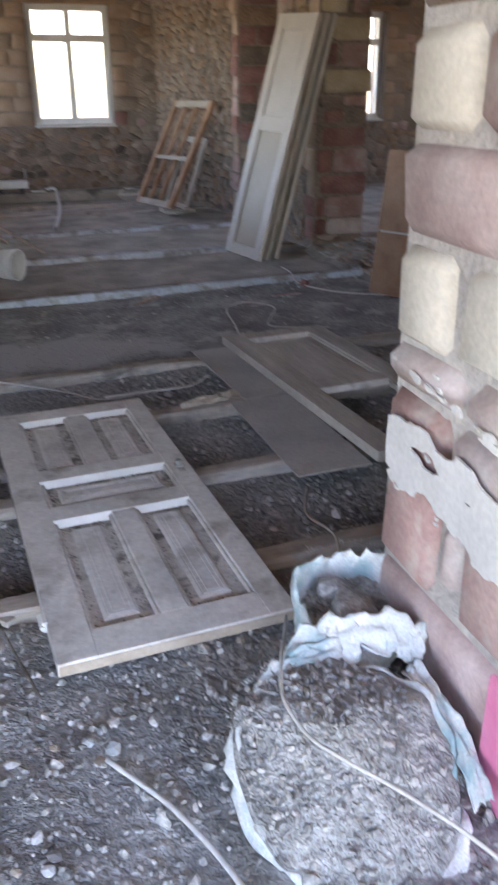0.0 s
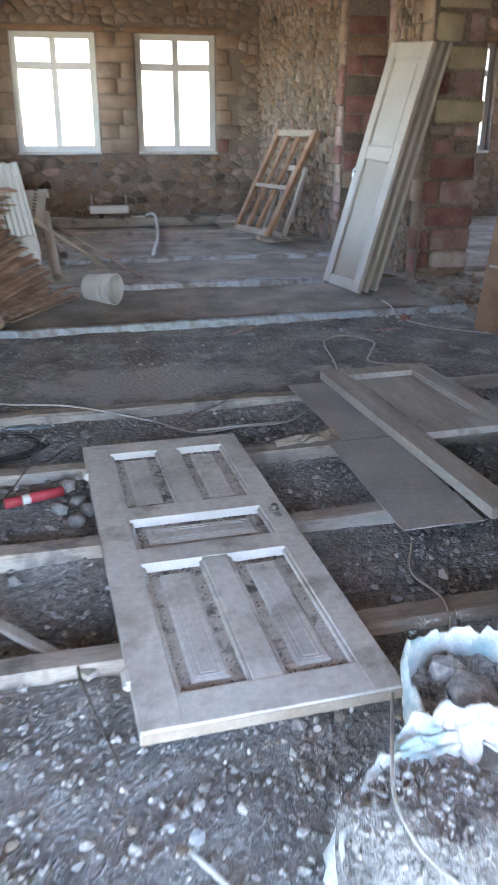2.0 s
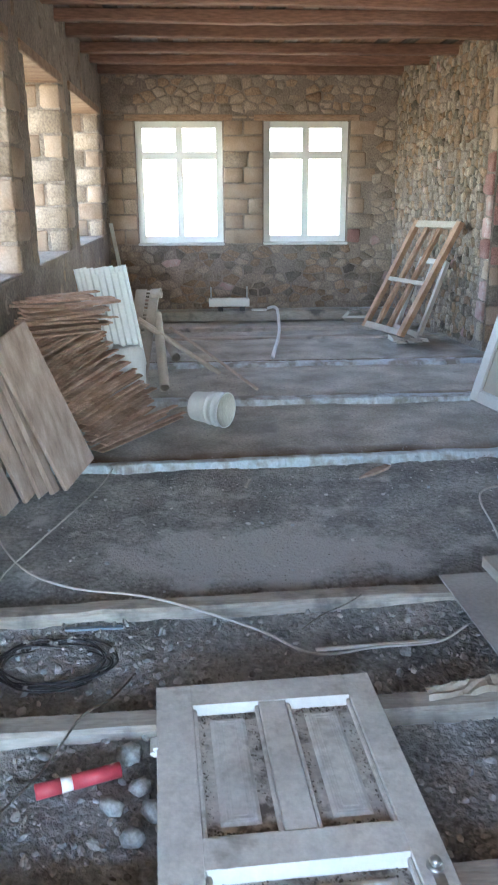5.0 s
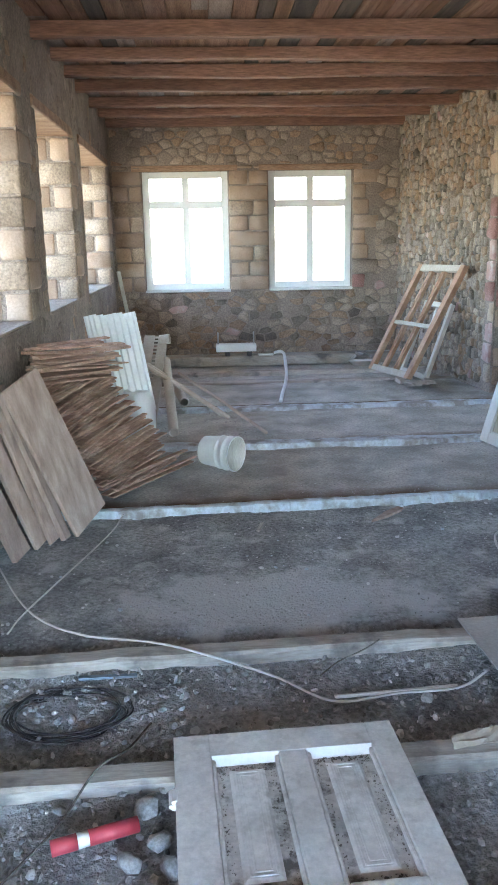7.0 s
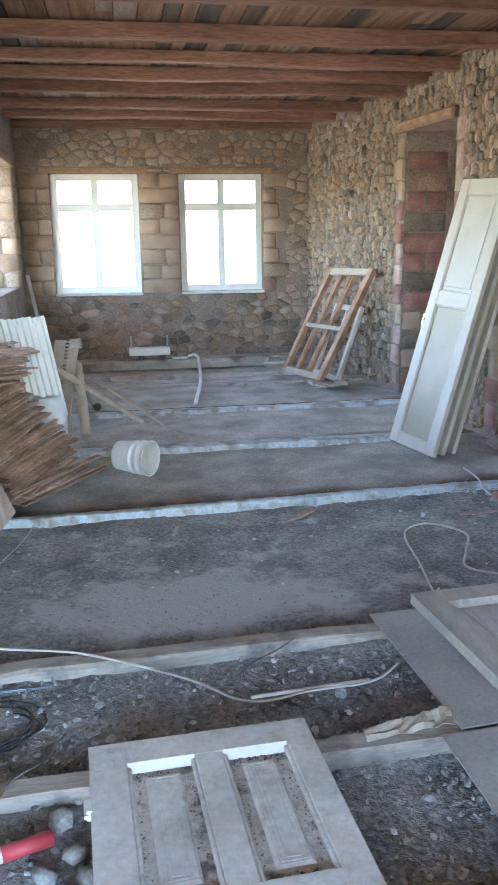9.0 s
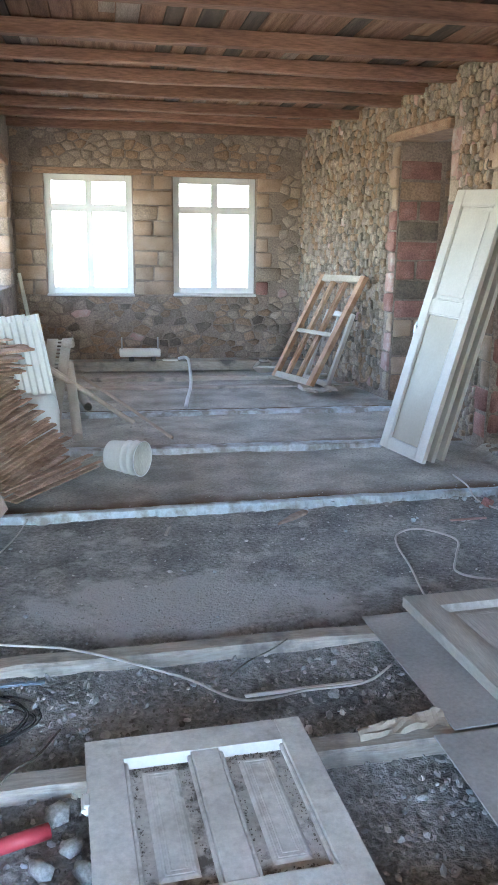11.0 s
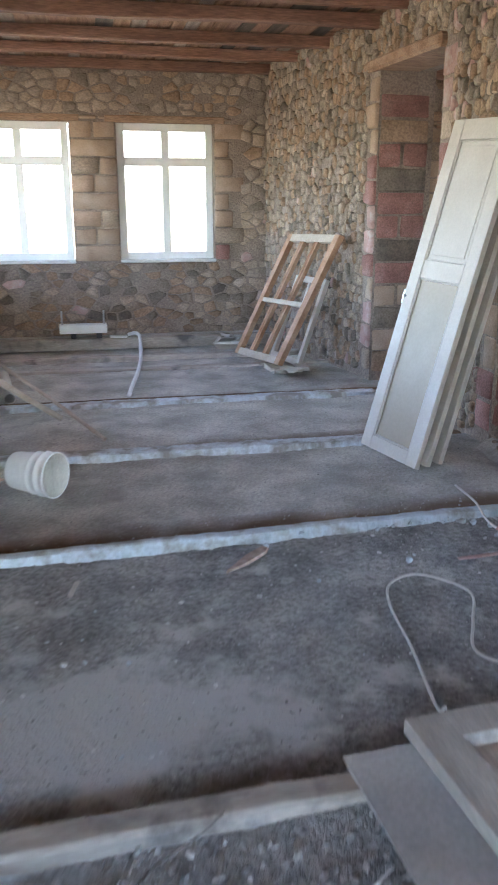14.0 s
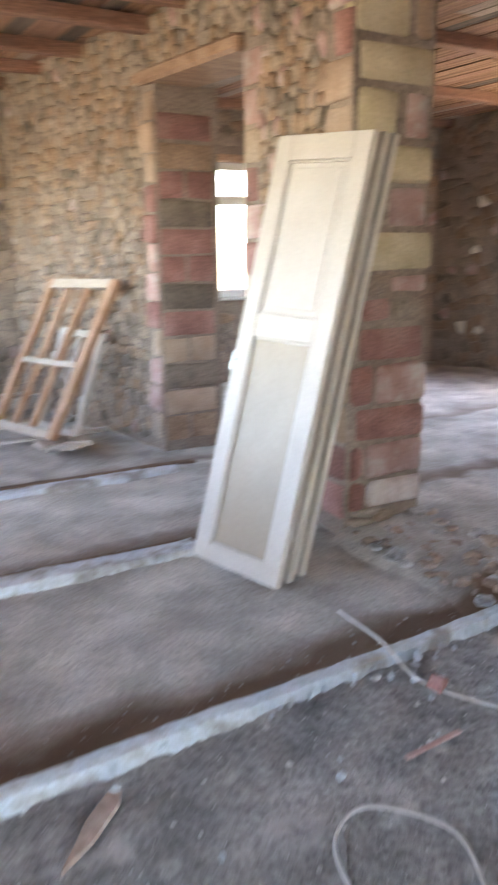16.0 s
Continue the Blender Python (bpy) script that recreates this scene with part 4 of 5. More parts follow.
for i, (p, q, th, k) in enumerate(PLANKS):
    p, q = Vector(p), Vector(q)
    o = Geo().box((0, 0, -th), ((q - p).length, RISE.length * k, 0.0), 0, 0.004, jit=0.003).ob("plank", [SHEETW], None, False, lean_frame(p, q, p + RISE * k + Vector((0, -0.012 * i, 0))) @ pose(0, 0, -0.026 * i))
    tagged(o, "grey-brown plank leaning against the lath pile", "plank", "leaning planks")

# ---- white corrugated sheets and bag ----
for k in range(7):
    f = k / 6
    top = Vector((-1.05 + 0.34 * f, 7.34 + 0.08 * f, 0.96 + 0.05 * f + 0.02 * math.sin(k * 2)))
    bot = Vector((-0.72 + 0.29 * f, 7.24 + 0.06 * f, 0.36 - 0.06 * f))
    g = Geo()
    ln = (top - bot).length
    n, wd = 6, 0.10
    vs = [(wd * i / n, y, 0.010 * (i % 2) + 0.002 * s) for s in (0, 1) for y in (0, ln * (0.99 - 0.03 * (k % 3))) for i in range(n + 1)]
    q = n + 1
    fs = [[i, i + 1, q + i + 1, q + i] for i in range(n)] + [[2 * q + i, 2 * q + i + 1, 3 * q + i + 1, 3 * q + i] for i in range(n)]
    fs += [[i, i + 1, 2 * q + i + 1, 2 * q + i] for i in range(n)] + [[q + i, q + i + 1, 3 * q + i + 1, 3 * q + i] for i in range(n)] + [[0, q, 3 * q, 2 * q], [n, q + n, 3 * q + n, 2 * q + n]]
    o = g.add(vs, fs).ob("corrugated_sheet", [PLASTICW], None, False, lean_frame(bot, bot + Vector((0.10, -0.015, 0.02)), top))
    tagged(o, "narrow white corrugated plastic sheet standing in a bundle", "plastic sheet", "bundle of white sheets")


def soft_bag(name, c, rx, ry, h, m, seed, label, crumple=0.0):
    vs, fs = [], []
    n, k = 20, 9
    for j in range(k + 1):
        t = j / k
        r = (0.75 + 0.9 * t - 0.75 * t * t) * (1 if j < k else 0.8)
        for i in range(n):
            a = 2 * math.pi * i / n
            f = r * (1 + 0.12 * noise.noise((math.cos(a) * 2, math.sin(a) * 2, t * 3 + seed)) + 0.05 * noise.noise((math.cos(a) * 7, math.sin(a) * 7, t * 5 + seed)))
            f += crumple * noise.noise((math.cos(a) * 5, math.sin(a) * 5, t * 5 + seed))
            vs.append((c[0] + rx * f * math.cos(a), c[1] + ry * f * math.sin(a), c[2] + h * t + (0.03 + 0.12 * crumple) * noise.noise((math.cos(a) * (2 + 6 * crumple), math.sin(a) * (2 + 6 * crumple), t * 4 + seed)) * (j > 0)))
    for j in range(k):
        for i in range(n):
            fs.append([j * n + i, j * n + (i + 1) % n, (j + 1) * n + (i + 1) % n, (j + 1) * n + i])
    fs += [list(range(n)), list(range(k * n, k * n + n))]
    return tagged(Geo().add(vs, fs).ob(name, [m], smooth=True), label, "bag")


soft_bag("plastic_bag", (-0.47, 7.16, -0.02), 0.135, 0.12, 0.50, PLASTICW, 3.0, "white plastic bag slumped under the white sheets")

# ---- slotted tray, tubes and sticks ----
base = new("cable_tray")
base.matrix_basis = lean_frame((-0.61, 7.97, 0.0), (-0.38, 7.94, 0.0), (-0.50, 8.78, 0.71))
g = Geo()
ln, wd = 1.09, 0.215
g.box((0, 0, -0.004), (wd * 0.46, ln, 0.004), 0, 0.001).box((wd * 0.62, 0, -0.004), (wd, ln, 0.004), 0, 0.001)
for k in range(25):
    g.box((wd * 0.46, k * 0.044, -0.004), (wd * 0.62, k * 0.044 + 0.020, 0.004), 0, 0.001)
g.box((0, 0, -0.04), (0.004, ln, -0.004), 0, 0.001).box((wd - 0.004, 0, -0.04), (wd, ln, -0.004), 0, 0.001)
g.ob("body", [TRAYM], base)
tagged(base, "slotted grey-beige tray propped up like a trestle", "cable tray")


def hollow_tube(name, a, b, r, m, label, cat="tube"):
    a, b = Vector(a), Vector(b)
    n = 20
    d = (b - a).normalized()
    s = d.orthogonal().normalized()
    t = d.cross(s)
    vs, fs = [], []
    for p, rr in ((a, r), (b, r), (b, r * 0.88), (a, r * 0.88)):
        for i in range(n):
            q = 2 * math.pi * i / n
            vs.append(p + rr * (math.cos(q) * s + math.sin(q) * t))
    for k in range(4):
        for i in range(n):
            fs.append([k * n + i, k * n + (i + 1) % n, ((k + 1) % 4) * n + (i + 1) % n, ((k + 1) % 4) * n + i])
    return tagged(Geo().add(vs, fs).ob(name, [m], smooth=False), label, cat)


hollow_tube("cardboard_tube", (-0.225, 7.70, 0.035), (-0.31, 8.62, 0.50), 0.042, TUBE, "beige cardboard tube leaning on the tray")
hollow_tube("cardboard_tube", (-0.16, 8.95, 0.04), (-0.28, 9.9, 0.045), 0.045, TUBE, "beige cardboard tube lying behind the tray")
hollow_tube("plastic_pipe", (-0.36, 8.72, 0.68), (-0.27, 8.70, 0.69), 0.045, TUBE, "short beige tube piece on top of the tray")
for a, b, r in (((-0.55, 8.30, 0.55), (0.25, 8.33, 0.008), 0.021), ((-0.47, 8.34, 0.52), (0.20, 8.42, 0.01), 0.018), ((-0.2, 8.75, 0.36), (0.54, 7.69, 0.01), 0.014)):
    tagged(Geo().tube([a, Vector(a).lerp(Vector(b), 0.5) + Vector((0, 0, 0.012)), b], r, 8).ob("stick", [PAPER]), "thin pale wooden stick propped on the tray", "stick", "propped sticks")

# ---- bucket ----
base = new("bucket")
base.matrix_basis = pose(0.03, 6.80, 0.112, 0, 90, -34)
prof = [(0.100, 0.0), (0.104, 0.02), (0.112, 0.13), (0.112, 0.137), (0.119, 0.140), (0.119, 0.150), (0.114, 0.153), (0.117, 0.19), (0.124, 0.193), (0.124, 0.207), (0.119, 0.212), (0.121, 0.25), (0.127, 0.252), (0.127, 0.262), (0.119, 0.262), (0.098, 0.02), (0.090, 0.014)]
n = 36
vs = [(r * math.cos(2 * math.pi * i / n), r * math.sin(2 * math.pi * i / n), z) for r, z in prof for i in range(n)]
fs = [[j * n + i, j * n + (i + 1) % n, (j + 1) * n + (i + 1) % n, (j + 1) * n + i] for j in range(len(prof) - 1) for i in range(n)]
fs += [list(range(n)), list(range((len(prof) - 1) * n, len(prof) * n))]
g = Geo().add(vs, fs)
# the shade inside the bucket is painted: inner faces take the grey colour
g.m = [1 if 14 * n <= i < 16 * n or i == 16 * n + 1 else 0 for i in range(len(fs))]
g.ob("body", [PLASTICW, OLDW], base, True)
hp = [(0.126 * math.cos(a), 0.126 * math.sin(a), 0.2 - 0.04 * math.sin(a)) for a in [math.pi * k / 14 for k in range(15)]]
Geo().tube(hp, 0.0025, 6).ob("handle", [METAL], base, True)
tagged(base, "white plastic bucket lying on its side on the floor", "bucket")

# ---- small bench by the far step, pipe, leaning bar ----
base = new("low_stand")
base.location = (0.2, 11.53, 0.12)
Geo().box((0, 0, 0.055), (0.52, 0.16, 0.15), 0, 0.008).ob("body", [CLEANW], base)
for x in (0.03, 0.49):
    tagged(Geo().tube([(x, 0.08, 0.15), (x, 0.08, 0.30)], 0.010, 8).ob("post", [METAL], base), "upright metal post")
for x in (0.12, 0.40):
    tagged(Geo().box((x, 0.02, -0.005), (x + 0.06, 0.14, 0.055), 0, 0.004).ob("leg", [BLACK], base), "dark foot")
tagged(base, "low white stand with metal posts on the timber step", "stand")
g = Geo().box((0.75, 11.53, 0.117), (0.94, 11.64, 0.135), 0, 0.004, jit=0.003)
tagged(g.ob("tile_piece", [CLEANW]), "flat white slab on the timber step", "tile")
pts = curve_pts([(0.79, 9.03, 0.012), (0.85, 9.45, 0.014), (0.93, 9.95, 0.02), (1.00, 10.5, 0.03), (1.045, 11.0, 0.05), (1.068, 11.40, 0.125), (1.06, 11.50, 0.155), (1.02, 11.55, 0.165), (0.95, 11.57, 0.145)], 6)
tagged(Geo().tube(pts, 0.019, 10).ob("plastic_hose", [PLASTICW], smooth=True), "white plastic hose lying over the joists to the step", "hose")
g = Geo().box((0, 0, 0), (0.05, 1.14, 0.02), 0, 0.003)
tagged(g.ob("plank", [OLDW], None, False, lean_frame((-0.84, 11.55, 0.11), (-0.80, 11.582, 0.11), (-1.055, 11.80, 1.22))), "narrow grey board leaning in the far corner", "plank")


# ---- sacks of rubble ----
def rubble_sack(c, rx, ry, h, seed, label, turn=0.0, slump=0.0, fill=1.0, mound=0.0):
    base = new("rubble_sack")
    base.matrix_basis = pose(*c, 0, 0, turn)
    n, k = 60, 8

    def level(ca, sa):
        """How high the sack stands on each side; it slumps towards the front."""
        return 1 - slump * max(0.0, 0.25 - sa * 0.75 - 0.25 * ca)

    vs, fs = [], []
    for s, dr in ((0, 0.0), (1, -0.008)):
        for j in range(k + 1):
            t = j / k
            r = 0.86 + 0.42 * t - 0.30 * t * t
            for i in range(n):
                a = 2 * math.pi * i / n
                ca, sa = math.cos(a), math.sin(a)
                f = r * (1 + 0.16 * noise.noise((ca * 1.6, sa * 1.6, t * 2 + seed)) + 0.08 * noise.noise((ca * 5, sa * 5, t * 4 + seed)) + 0.03 * noise.noise((ca * 15, sa * 15, t * 9 + seed)))
                rag = -0.012 + 0.03 * noise.noise((ca * 4, sa * 4, seed + 9)) + 0.022 * noise.noise((ca * 18, sa * 18, seed)) if j == k else 0
                fold = 0.012 * t ** 6
                vs.append(((rx * (f + fold) + dr) * ca, (ry * (f + fold) + dr) * sa, h * t * level(ca, sa) + rag + 0.015 * noise.noise((ca * 3, sa * 3, t * 3 + seed)) * t))
    m = (k + 1) * n
    for s in (0, 1):
        for j in range(k):
            for i in range(n):
                fs.append([s * m + j * n + i, s * m + j * n + (i + 1) % n, s * m + (j + 1) * n + (i + 1) % n, s * m + (j + 1) * n + i])
    for i in range(n):
        fs.append([k * n + i, k * n + (i + 1) % n, m + k * n + (i + 1) % n, m + k * n + i])
    Geo().add(vs, fs).ob("sack", [WOVEN], base, True)
    g = Geo()
    rings = 7
    g.v.append((0, 0, h * (0.985 * fill + mound)))
    for j in range(1, rings + 1):
        for i in range(n):
            a = 2 * math.pi * i / n
            f = j / rings * 0.99
            g.v.append((rx * f * math.cos(a), ry * f * math.sin(a), h * (fill * (0.985 - 0.03 * f * f) + mound * (1 - f * f)) * (1 - f * (1 - level(math.cos(a), math.sin(a)))) + 0.02 * noise.noise((f * math.cos(a) * 4, f * math.sin(a) * 4, seed))))
    for i in range(n):
        g.f.append([0, 1 + i, 1 + (i + 1) % n])
    for j in range(rings - 1):
        for i in range(n):
            g.f.append([1 + j * n + i, 1 + j * n + (i + 1) % n, 1 + (j + 1) * n + (i + 1) % n, 1 + (j + 1) * n + i])
    g.m = [0] * len(g.f)
    rng = random.Random(int(seed * 10))
    for _ in range(2200):
        a, f = rng.uniform(0, 6.283), math.sqrt(rng.random()) * 0.93
        s = rng.choice((0.003, 0.003, 0.004, 0.004, 0.005, 0.006, 0.008, 0.012)) * rng.uniform(0.7, 1.2)
        g.add(*pebble_shape(rng, s), 1, pose(rx * f * math.cos(a), ry * f * math.sin(a), h * (fill * (0.985 - 0.03 * f * f) + mound * (1 - f * f)) * (1 - f * (1 - level(math.cos(a), math.sin(a)))) + 0.3 * s, rng.uniform(0, 90), rng.uniform(0, 90), rng.uniform(0, 360)))
    tagged(g.ob("rubble", [GRAVEL, PEBBLE], base, False), "grey gravel and stone chips")
    rng2 = random.Random(int(seed * 7))
    g = Geo()
    for _ in range(260):
        a = rng2.uniform(0, 6.283)
        p = Vector((rx * 1.0 * math.cos(a), ry * 1.0 * math.sin(a), h * level(math.cos(a), math.sin(a)) * rng2.uniform(0.97, 1.05)))
        d = Vector((math.cos(a) * rng2.uniform(-0.2, 1), math.sin(a) * rng2.uniform(-0.2, 1), rng2.uniform(0.1, 0.9))) * rng2.uniform(0.006, 0.018)
        g.tube([p, p + d * 0.6, p + d + Vector((0, 0, -0.003))], 0.0006, 3)
    tagged(g.ob("fringe", [WOVEN], base), "frayed threads", kind="stuff")
    return tagged(base, label, "sack", "open sacks of rubble")


rubble_sack((0.57, 1.07, -0.05), 0.24, 0.28, 0.19, 1.7, "open white woven sack filled with grey gravel", 10, 1.05, 0.97, 0.16)
rubble_sack((0.80, 1.53, -0.05), 0.15, 0.155, 0.27, 5.2, "open white and blue woven sack with stones in it", 0, 0.45, 0.62)
tagged(Geo().add(*pebble_shape(random.Random(3), 0.09), 0, pose(0.80, 1.50, 0.125, 20, 10, 40)).ob("stone_lump", [PEBBLE], smooth=False), "grey broken lump of concrete in the sack", "stone")
tagged(Geo().add(*pebble_shape(random.Random(4), 0.07), 0, pose(0.77, 1.60, 0.13, 50, 10, 10)).ob("stone_lump", [PEBBLE], smooth=False), "grey broken lump of concrete in the sack", "stone")


def crumpled_cloth(path, width, seed, label):
    """A torn strip of woven cloth, folded and ragged, lying along a path."""
    P = curve_pts(path, 14)
    n = 12
    g = Geo()
    for i, p in enumerate(P):
        d = (P[min(i + 1, len(P) - 1)] - P[max(i - 1, 0)]).normalized()
        side = Vector((d.y, -d.x, -0.75)).normalized()
        for j in range(n + 1):
            u = j / n - 0.45
            wv = width * (1 + 0.5 * noise.noise((i * 0.21, seed, j // (n - 1))))
            q = p + side * u * wv + Vector((0, 0, 0.016 * noise.noise((i * 0.17, j * 0.25, seed)) + 0.005 * noise.noise((i * 0.6, j * 0.6, seed)))) + d * 0.02 * noise.noise((i * 0.3, j * 0.5, seed + 4))
            g.v.append(tuple(q))
    for i in range(len(P) - 1):
        for j in range(n):
            a = i * (n + 1) + j
            g.f.append([a, a + 1, a + n + 2, a + n + 1])
    g.m = [0] * len(g.f)
    o = g.ob("torn_sack_cloth", [WOVEN], smooth=True)
    o.modifiers.new("thickness", "SOLIDIFY").thickness = 0.002
    return tagged(o, label, "cloth", "torn sack cloths")


crumpled_cloth([(0.55, 1.34, 0.10), (0.62, 1.375, 0.15), (0.72, 1.36, 0.165), (0.82, 1.335, 0.17), (0.88, 1.28, 0.15)], 0.11, 8.0, "crumpled white and blue sack cloth between the sacks")
crumpled_cloth([(0.40, 1.20, 0.10), (0.46, 1.28, 0.13), (0.55, 1.335, 0.145), (0.68, 1.345, 0.15)], 0.05, 3.0, "torn white hem of the gravel sack")
crumpled_cloth([(0.82, 1.24, 0.13), (0.83, 1.12, 0.12), (0.83, 1.0, 0.09), (0.81, 0.88, 0.05)], 0.05, 5.0, "torn white hem of the gravel sack")
g = Geo().box((0.860, 0.70, -0.04), (0.884, 1.0, 0.29), 0, 0.012)
tagged(g.ob("foam_board", [PINKP]), "pink foam board standing by the wall end", "board")


# ---- cables ----
def cable(pts, r, m, label):
    P = curve_pts(pts, 8)
    return tagged(Geo().tube(P, r, 6).ob("cable", [m], smooth=True), label, "cable", "loose cables")


GL = "thin pale cable trailing over the floor"
cable([(-1.03, 5.06, 0.01), (-0.76, 4.52, 0.0), (-0.5, 4.27, 0.004), (-0.14, 4.13, 0.015), (0.25, 3.93, -0.02), (0.46, 3.76, -0.035), (0.7, 3.78, -0.03), (0.93, 3.80, -0.03), (1.06, 3.86, 0.0)], 0.005, CABLE, GL)
cable([(-0.46, 5.78, 0.0), (-0.52, 5.4, 0.0), (-0.76, 4.55, 0.0), (-0.8, 4.3, 0.005)], 0.004, CABLE, GL)
cable([(1.40, 4.32, 0.07), (1.42, 4.42, 0.01), (1.50, 4.80, -0.012), (1.545, 5.12, -0.012), (1.62, 5.29, -0.012), (1.77, 5.34, -0.012), (1.90, 5.15, -0.012), (1.80, 4.92, -0.012), (1.71, 4.72, -0.012), (1.80, 4.58, 0.0), (2.05, 4.5, 0.0)], 0.006, CABLE, GL)
cable([(0.70, 1.75, 0.0), (0.60, 1.52, 0.08), (0.515, 1.32, 0.17), (0.465, 1.18, 0.19), (0.47, 1.06, 0.19), (0.51, 0.975, 0.19), (0.60, 0.85, 0.18), (0.70, 0.70, 0.15), (0.9, 0.45, 0.0)], 0.0045, CABLE, "white cable lying across the open gravel sack")
cable([(1.05, 2.45, 0.0), (0.98, 2.28, -0.02), (0.99, 2.05, 0.012), (0.93, 1.86, -0.03), (0.88, 1.7, -0.035)], 0.005, TUBE, "thin brownish cable trailing over the fill")
cable([(-1.0, 2.72, 0.02), (-0.62, 2.60, 0.0), (-0.48, 2.38, -0.04), (-0.30, 2.22, -0.04), (-0.16, 2.1, -0.02), (-0.13, 1.9, 0.0), (-0.05, 1.6, -0.02)], 0.004, DIRT, "thin brownish cable trailing over the fill")
cable([(-0.42, 1.5, -0.01), (-0.3, 1.3, -0.012), (-0.2, 1.1, -0.01), (-0.16, 0.9, -0.012), (0.05, 0.6, -0.02)], 0.004, BLACK, "dark cable half buried in the gravel")
cable([(0.08, 1.32, -0.01), (0.2, 1.12, -0.008), (0.28, 0.9, -0.008), (0.3, 0.7, -0.01)], 0.007, GREYB, "grey cable half buried in the gravel")
cable([(2.42, 6.35, 0.0), (2.36, 6.0, 0.03), (2.33, 5.75, 0.0), (2.45, 5.5, -0.01), (2.62, 5.32, -0.01), (2.9, 5.1, 0.0)], 0.006, CABLE, GL)
g = Geo().box((-0.02, -0.3, -0.008), (0.02, 0.3, 0.012), 0, 0.003)
tagged(g.ob("wood_strip", [OLDW], None, False, pose(-0.30, 2.17, -0.02, 0, 3, 42)), "grey wooden strip lying across the fill", "wood strip")
g = Geo()
rng = random.Random(19)
for k in range(9):
    r1, r2, ph, e = rng.uniform(0.17, 0.23), rng.uniform(0.12, 0.16), rng.uniform(0, 6.3), rng.uniform(0.005, 0.016)
    ox, oy, oz = rng.uniform(-0.02, 0.02), rng.uniform(-0.015, 0.015), rng.uniform(-0.012, 0.012)
    pts = [(-0.475 + ox + (r1 + e * math.sin(3 * a + ph)) * math.cos(a), 3.79 + oy + (r2 + e * math.sin(2 * a + ph)) * math.sin(a), -0.055 + oz + 0.012 * math.sin(2 * a + ph)) for a in [2 * math.pi * i / 36 for i in range(37)]]
    g.tube(pts, 0.0035, 5)
tagged(g.ob("cable_coil", [BLACK], smooth=True), "coil of black rubber cable lying on gravel", "cable coil")

cable([(-0.62, 2.80, -0.02), (-0.50, 3.02, -0.03), (-0.404, 3.206, -0.03), (-0.32, 3.38, 0.012), (-0.241, 3.535, -0.03), (-0.18, 3.70, -0.05)], 0.004, DIRT, "dark cable lying over a joist and gravel")
tagged(Geo().box((-0.11, -0.012, -0.003), (0.11, 0.012, 0.004), 0, 0.002, jit=0.002).ob("plastic_strip", [BLUEP], None, False, pose(-0.36, 4.005, -0.042, 0, 3, 6)), "dusty blue strip of plastic on the gravel", "plastic strip")
cable([(0.44, 3.93, -0.035), (0.52, 4.0, -0.02), (0.63, 4.05, 0.0), (0.70, 4.10, 0.012)], 0.003, DIRT, "thin dark wire on the gravel")

# ---- small litter ----
base = new("red_tube")
base.matrix_basis = pose(-0.295, 3.125, -0.015, 0, 90, 19)
Geo().tube([(0, 0, -0.12), (0, 0, -0.05)], 0.022, 12).tube([(0, 0, -0.018), (0, 0, 0.12)], 0.022, 12).ob("body", [REDP], base, True)
Geo().tube([(0, 0, -0.05), (0, 0, -0.018)], 0.0205, 12).ob("label_band", [CLEANW], base, True)
tagged(base, "red plastic tube with a white band on gravel", "tube")
rng = random.Random(21)
for x, y, s in ((-0.17, 3.26, 0.055), (-0.12, 3.12, 0.04), (-0.2, 3.05, 0.045), (-0.08, 3.02, 0.05), (-0.5, 2.95, 0.035), (-0.42, 3.27, 0.03), (-0.13, 2.93, 0.05)):
    tagged(Geo().add(*pebble_shape(rng, s), 0, pose(x, y, -0.04, rng.uniform(0, 90), 0, rng.uniform(0, 360))).ob("stone_lump", [PEBBLE], smooth=True), "grey stone lump beside the lying door", "stone", "stone lumps")
g = Geo()
n = 14
for j in range(5):
    for i in range(n + 1):
        u, v = i / n, j / 4
        g.v.append((0.78 + 0.32 * u, 3.40 + 0.05 * u + (0.07 + 0.03 * noise.noise((u * 9, v, 2))) * (v - 0.3) * (1 - 0.4 * (1 - u)), 0.008 + 0.022 * abs(noise.noise((u * 4, v * 2, 6))) + 0.02 * v))
for j in range(4):
    for i in range(n):
        a = j * (n + 1) + i
        g.f.append([a, a + 1, a + n + 2, a + n + 1])
g.m = [0] * len(g.f)
o = g.ob("torn_paper", [PAPER])
o.modifiers.new("thickness", "SOLIDIFY").thickness = 0.003
tagged(o, "crumpled torn beige paper on a floor joist", "paper")
tagged(Geo().box((-0.23, -0.008, -0.004), (0.23, 0.008, 0.006), 0, 0.003, jit=0.002).ob("wood_strip", [CLEANW], None, False, pose(0.70, 3.80, -0.035, 0, 0, 4)), "thin white strip of wood on the gravel", "wood strip")
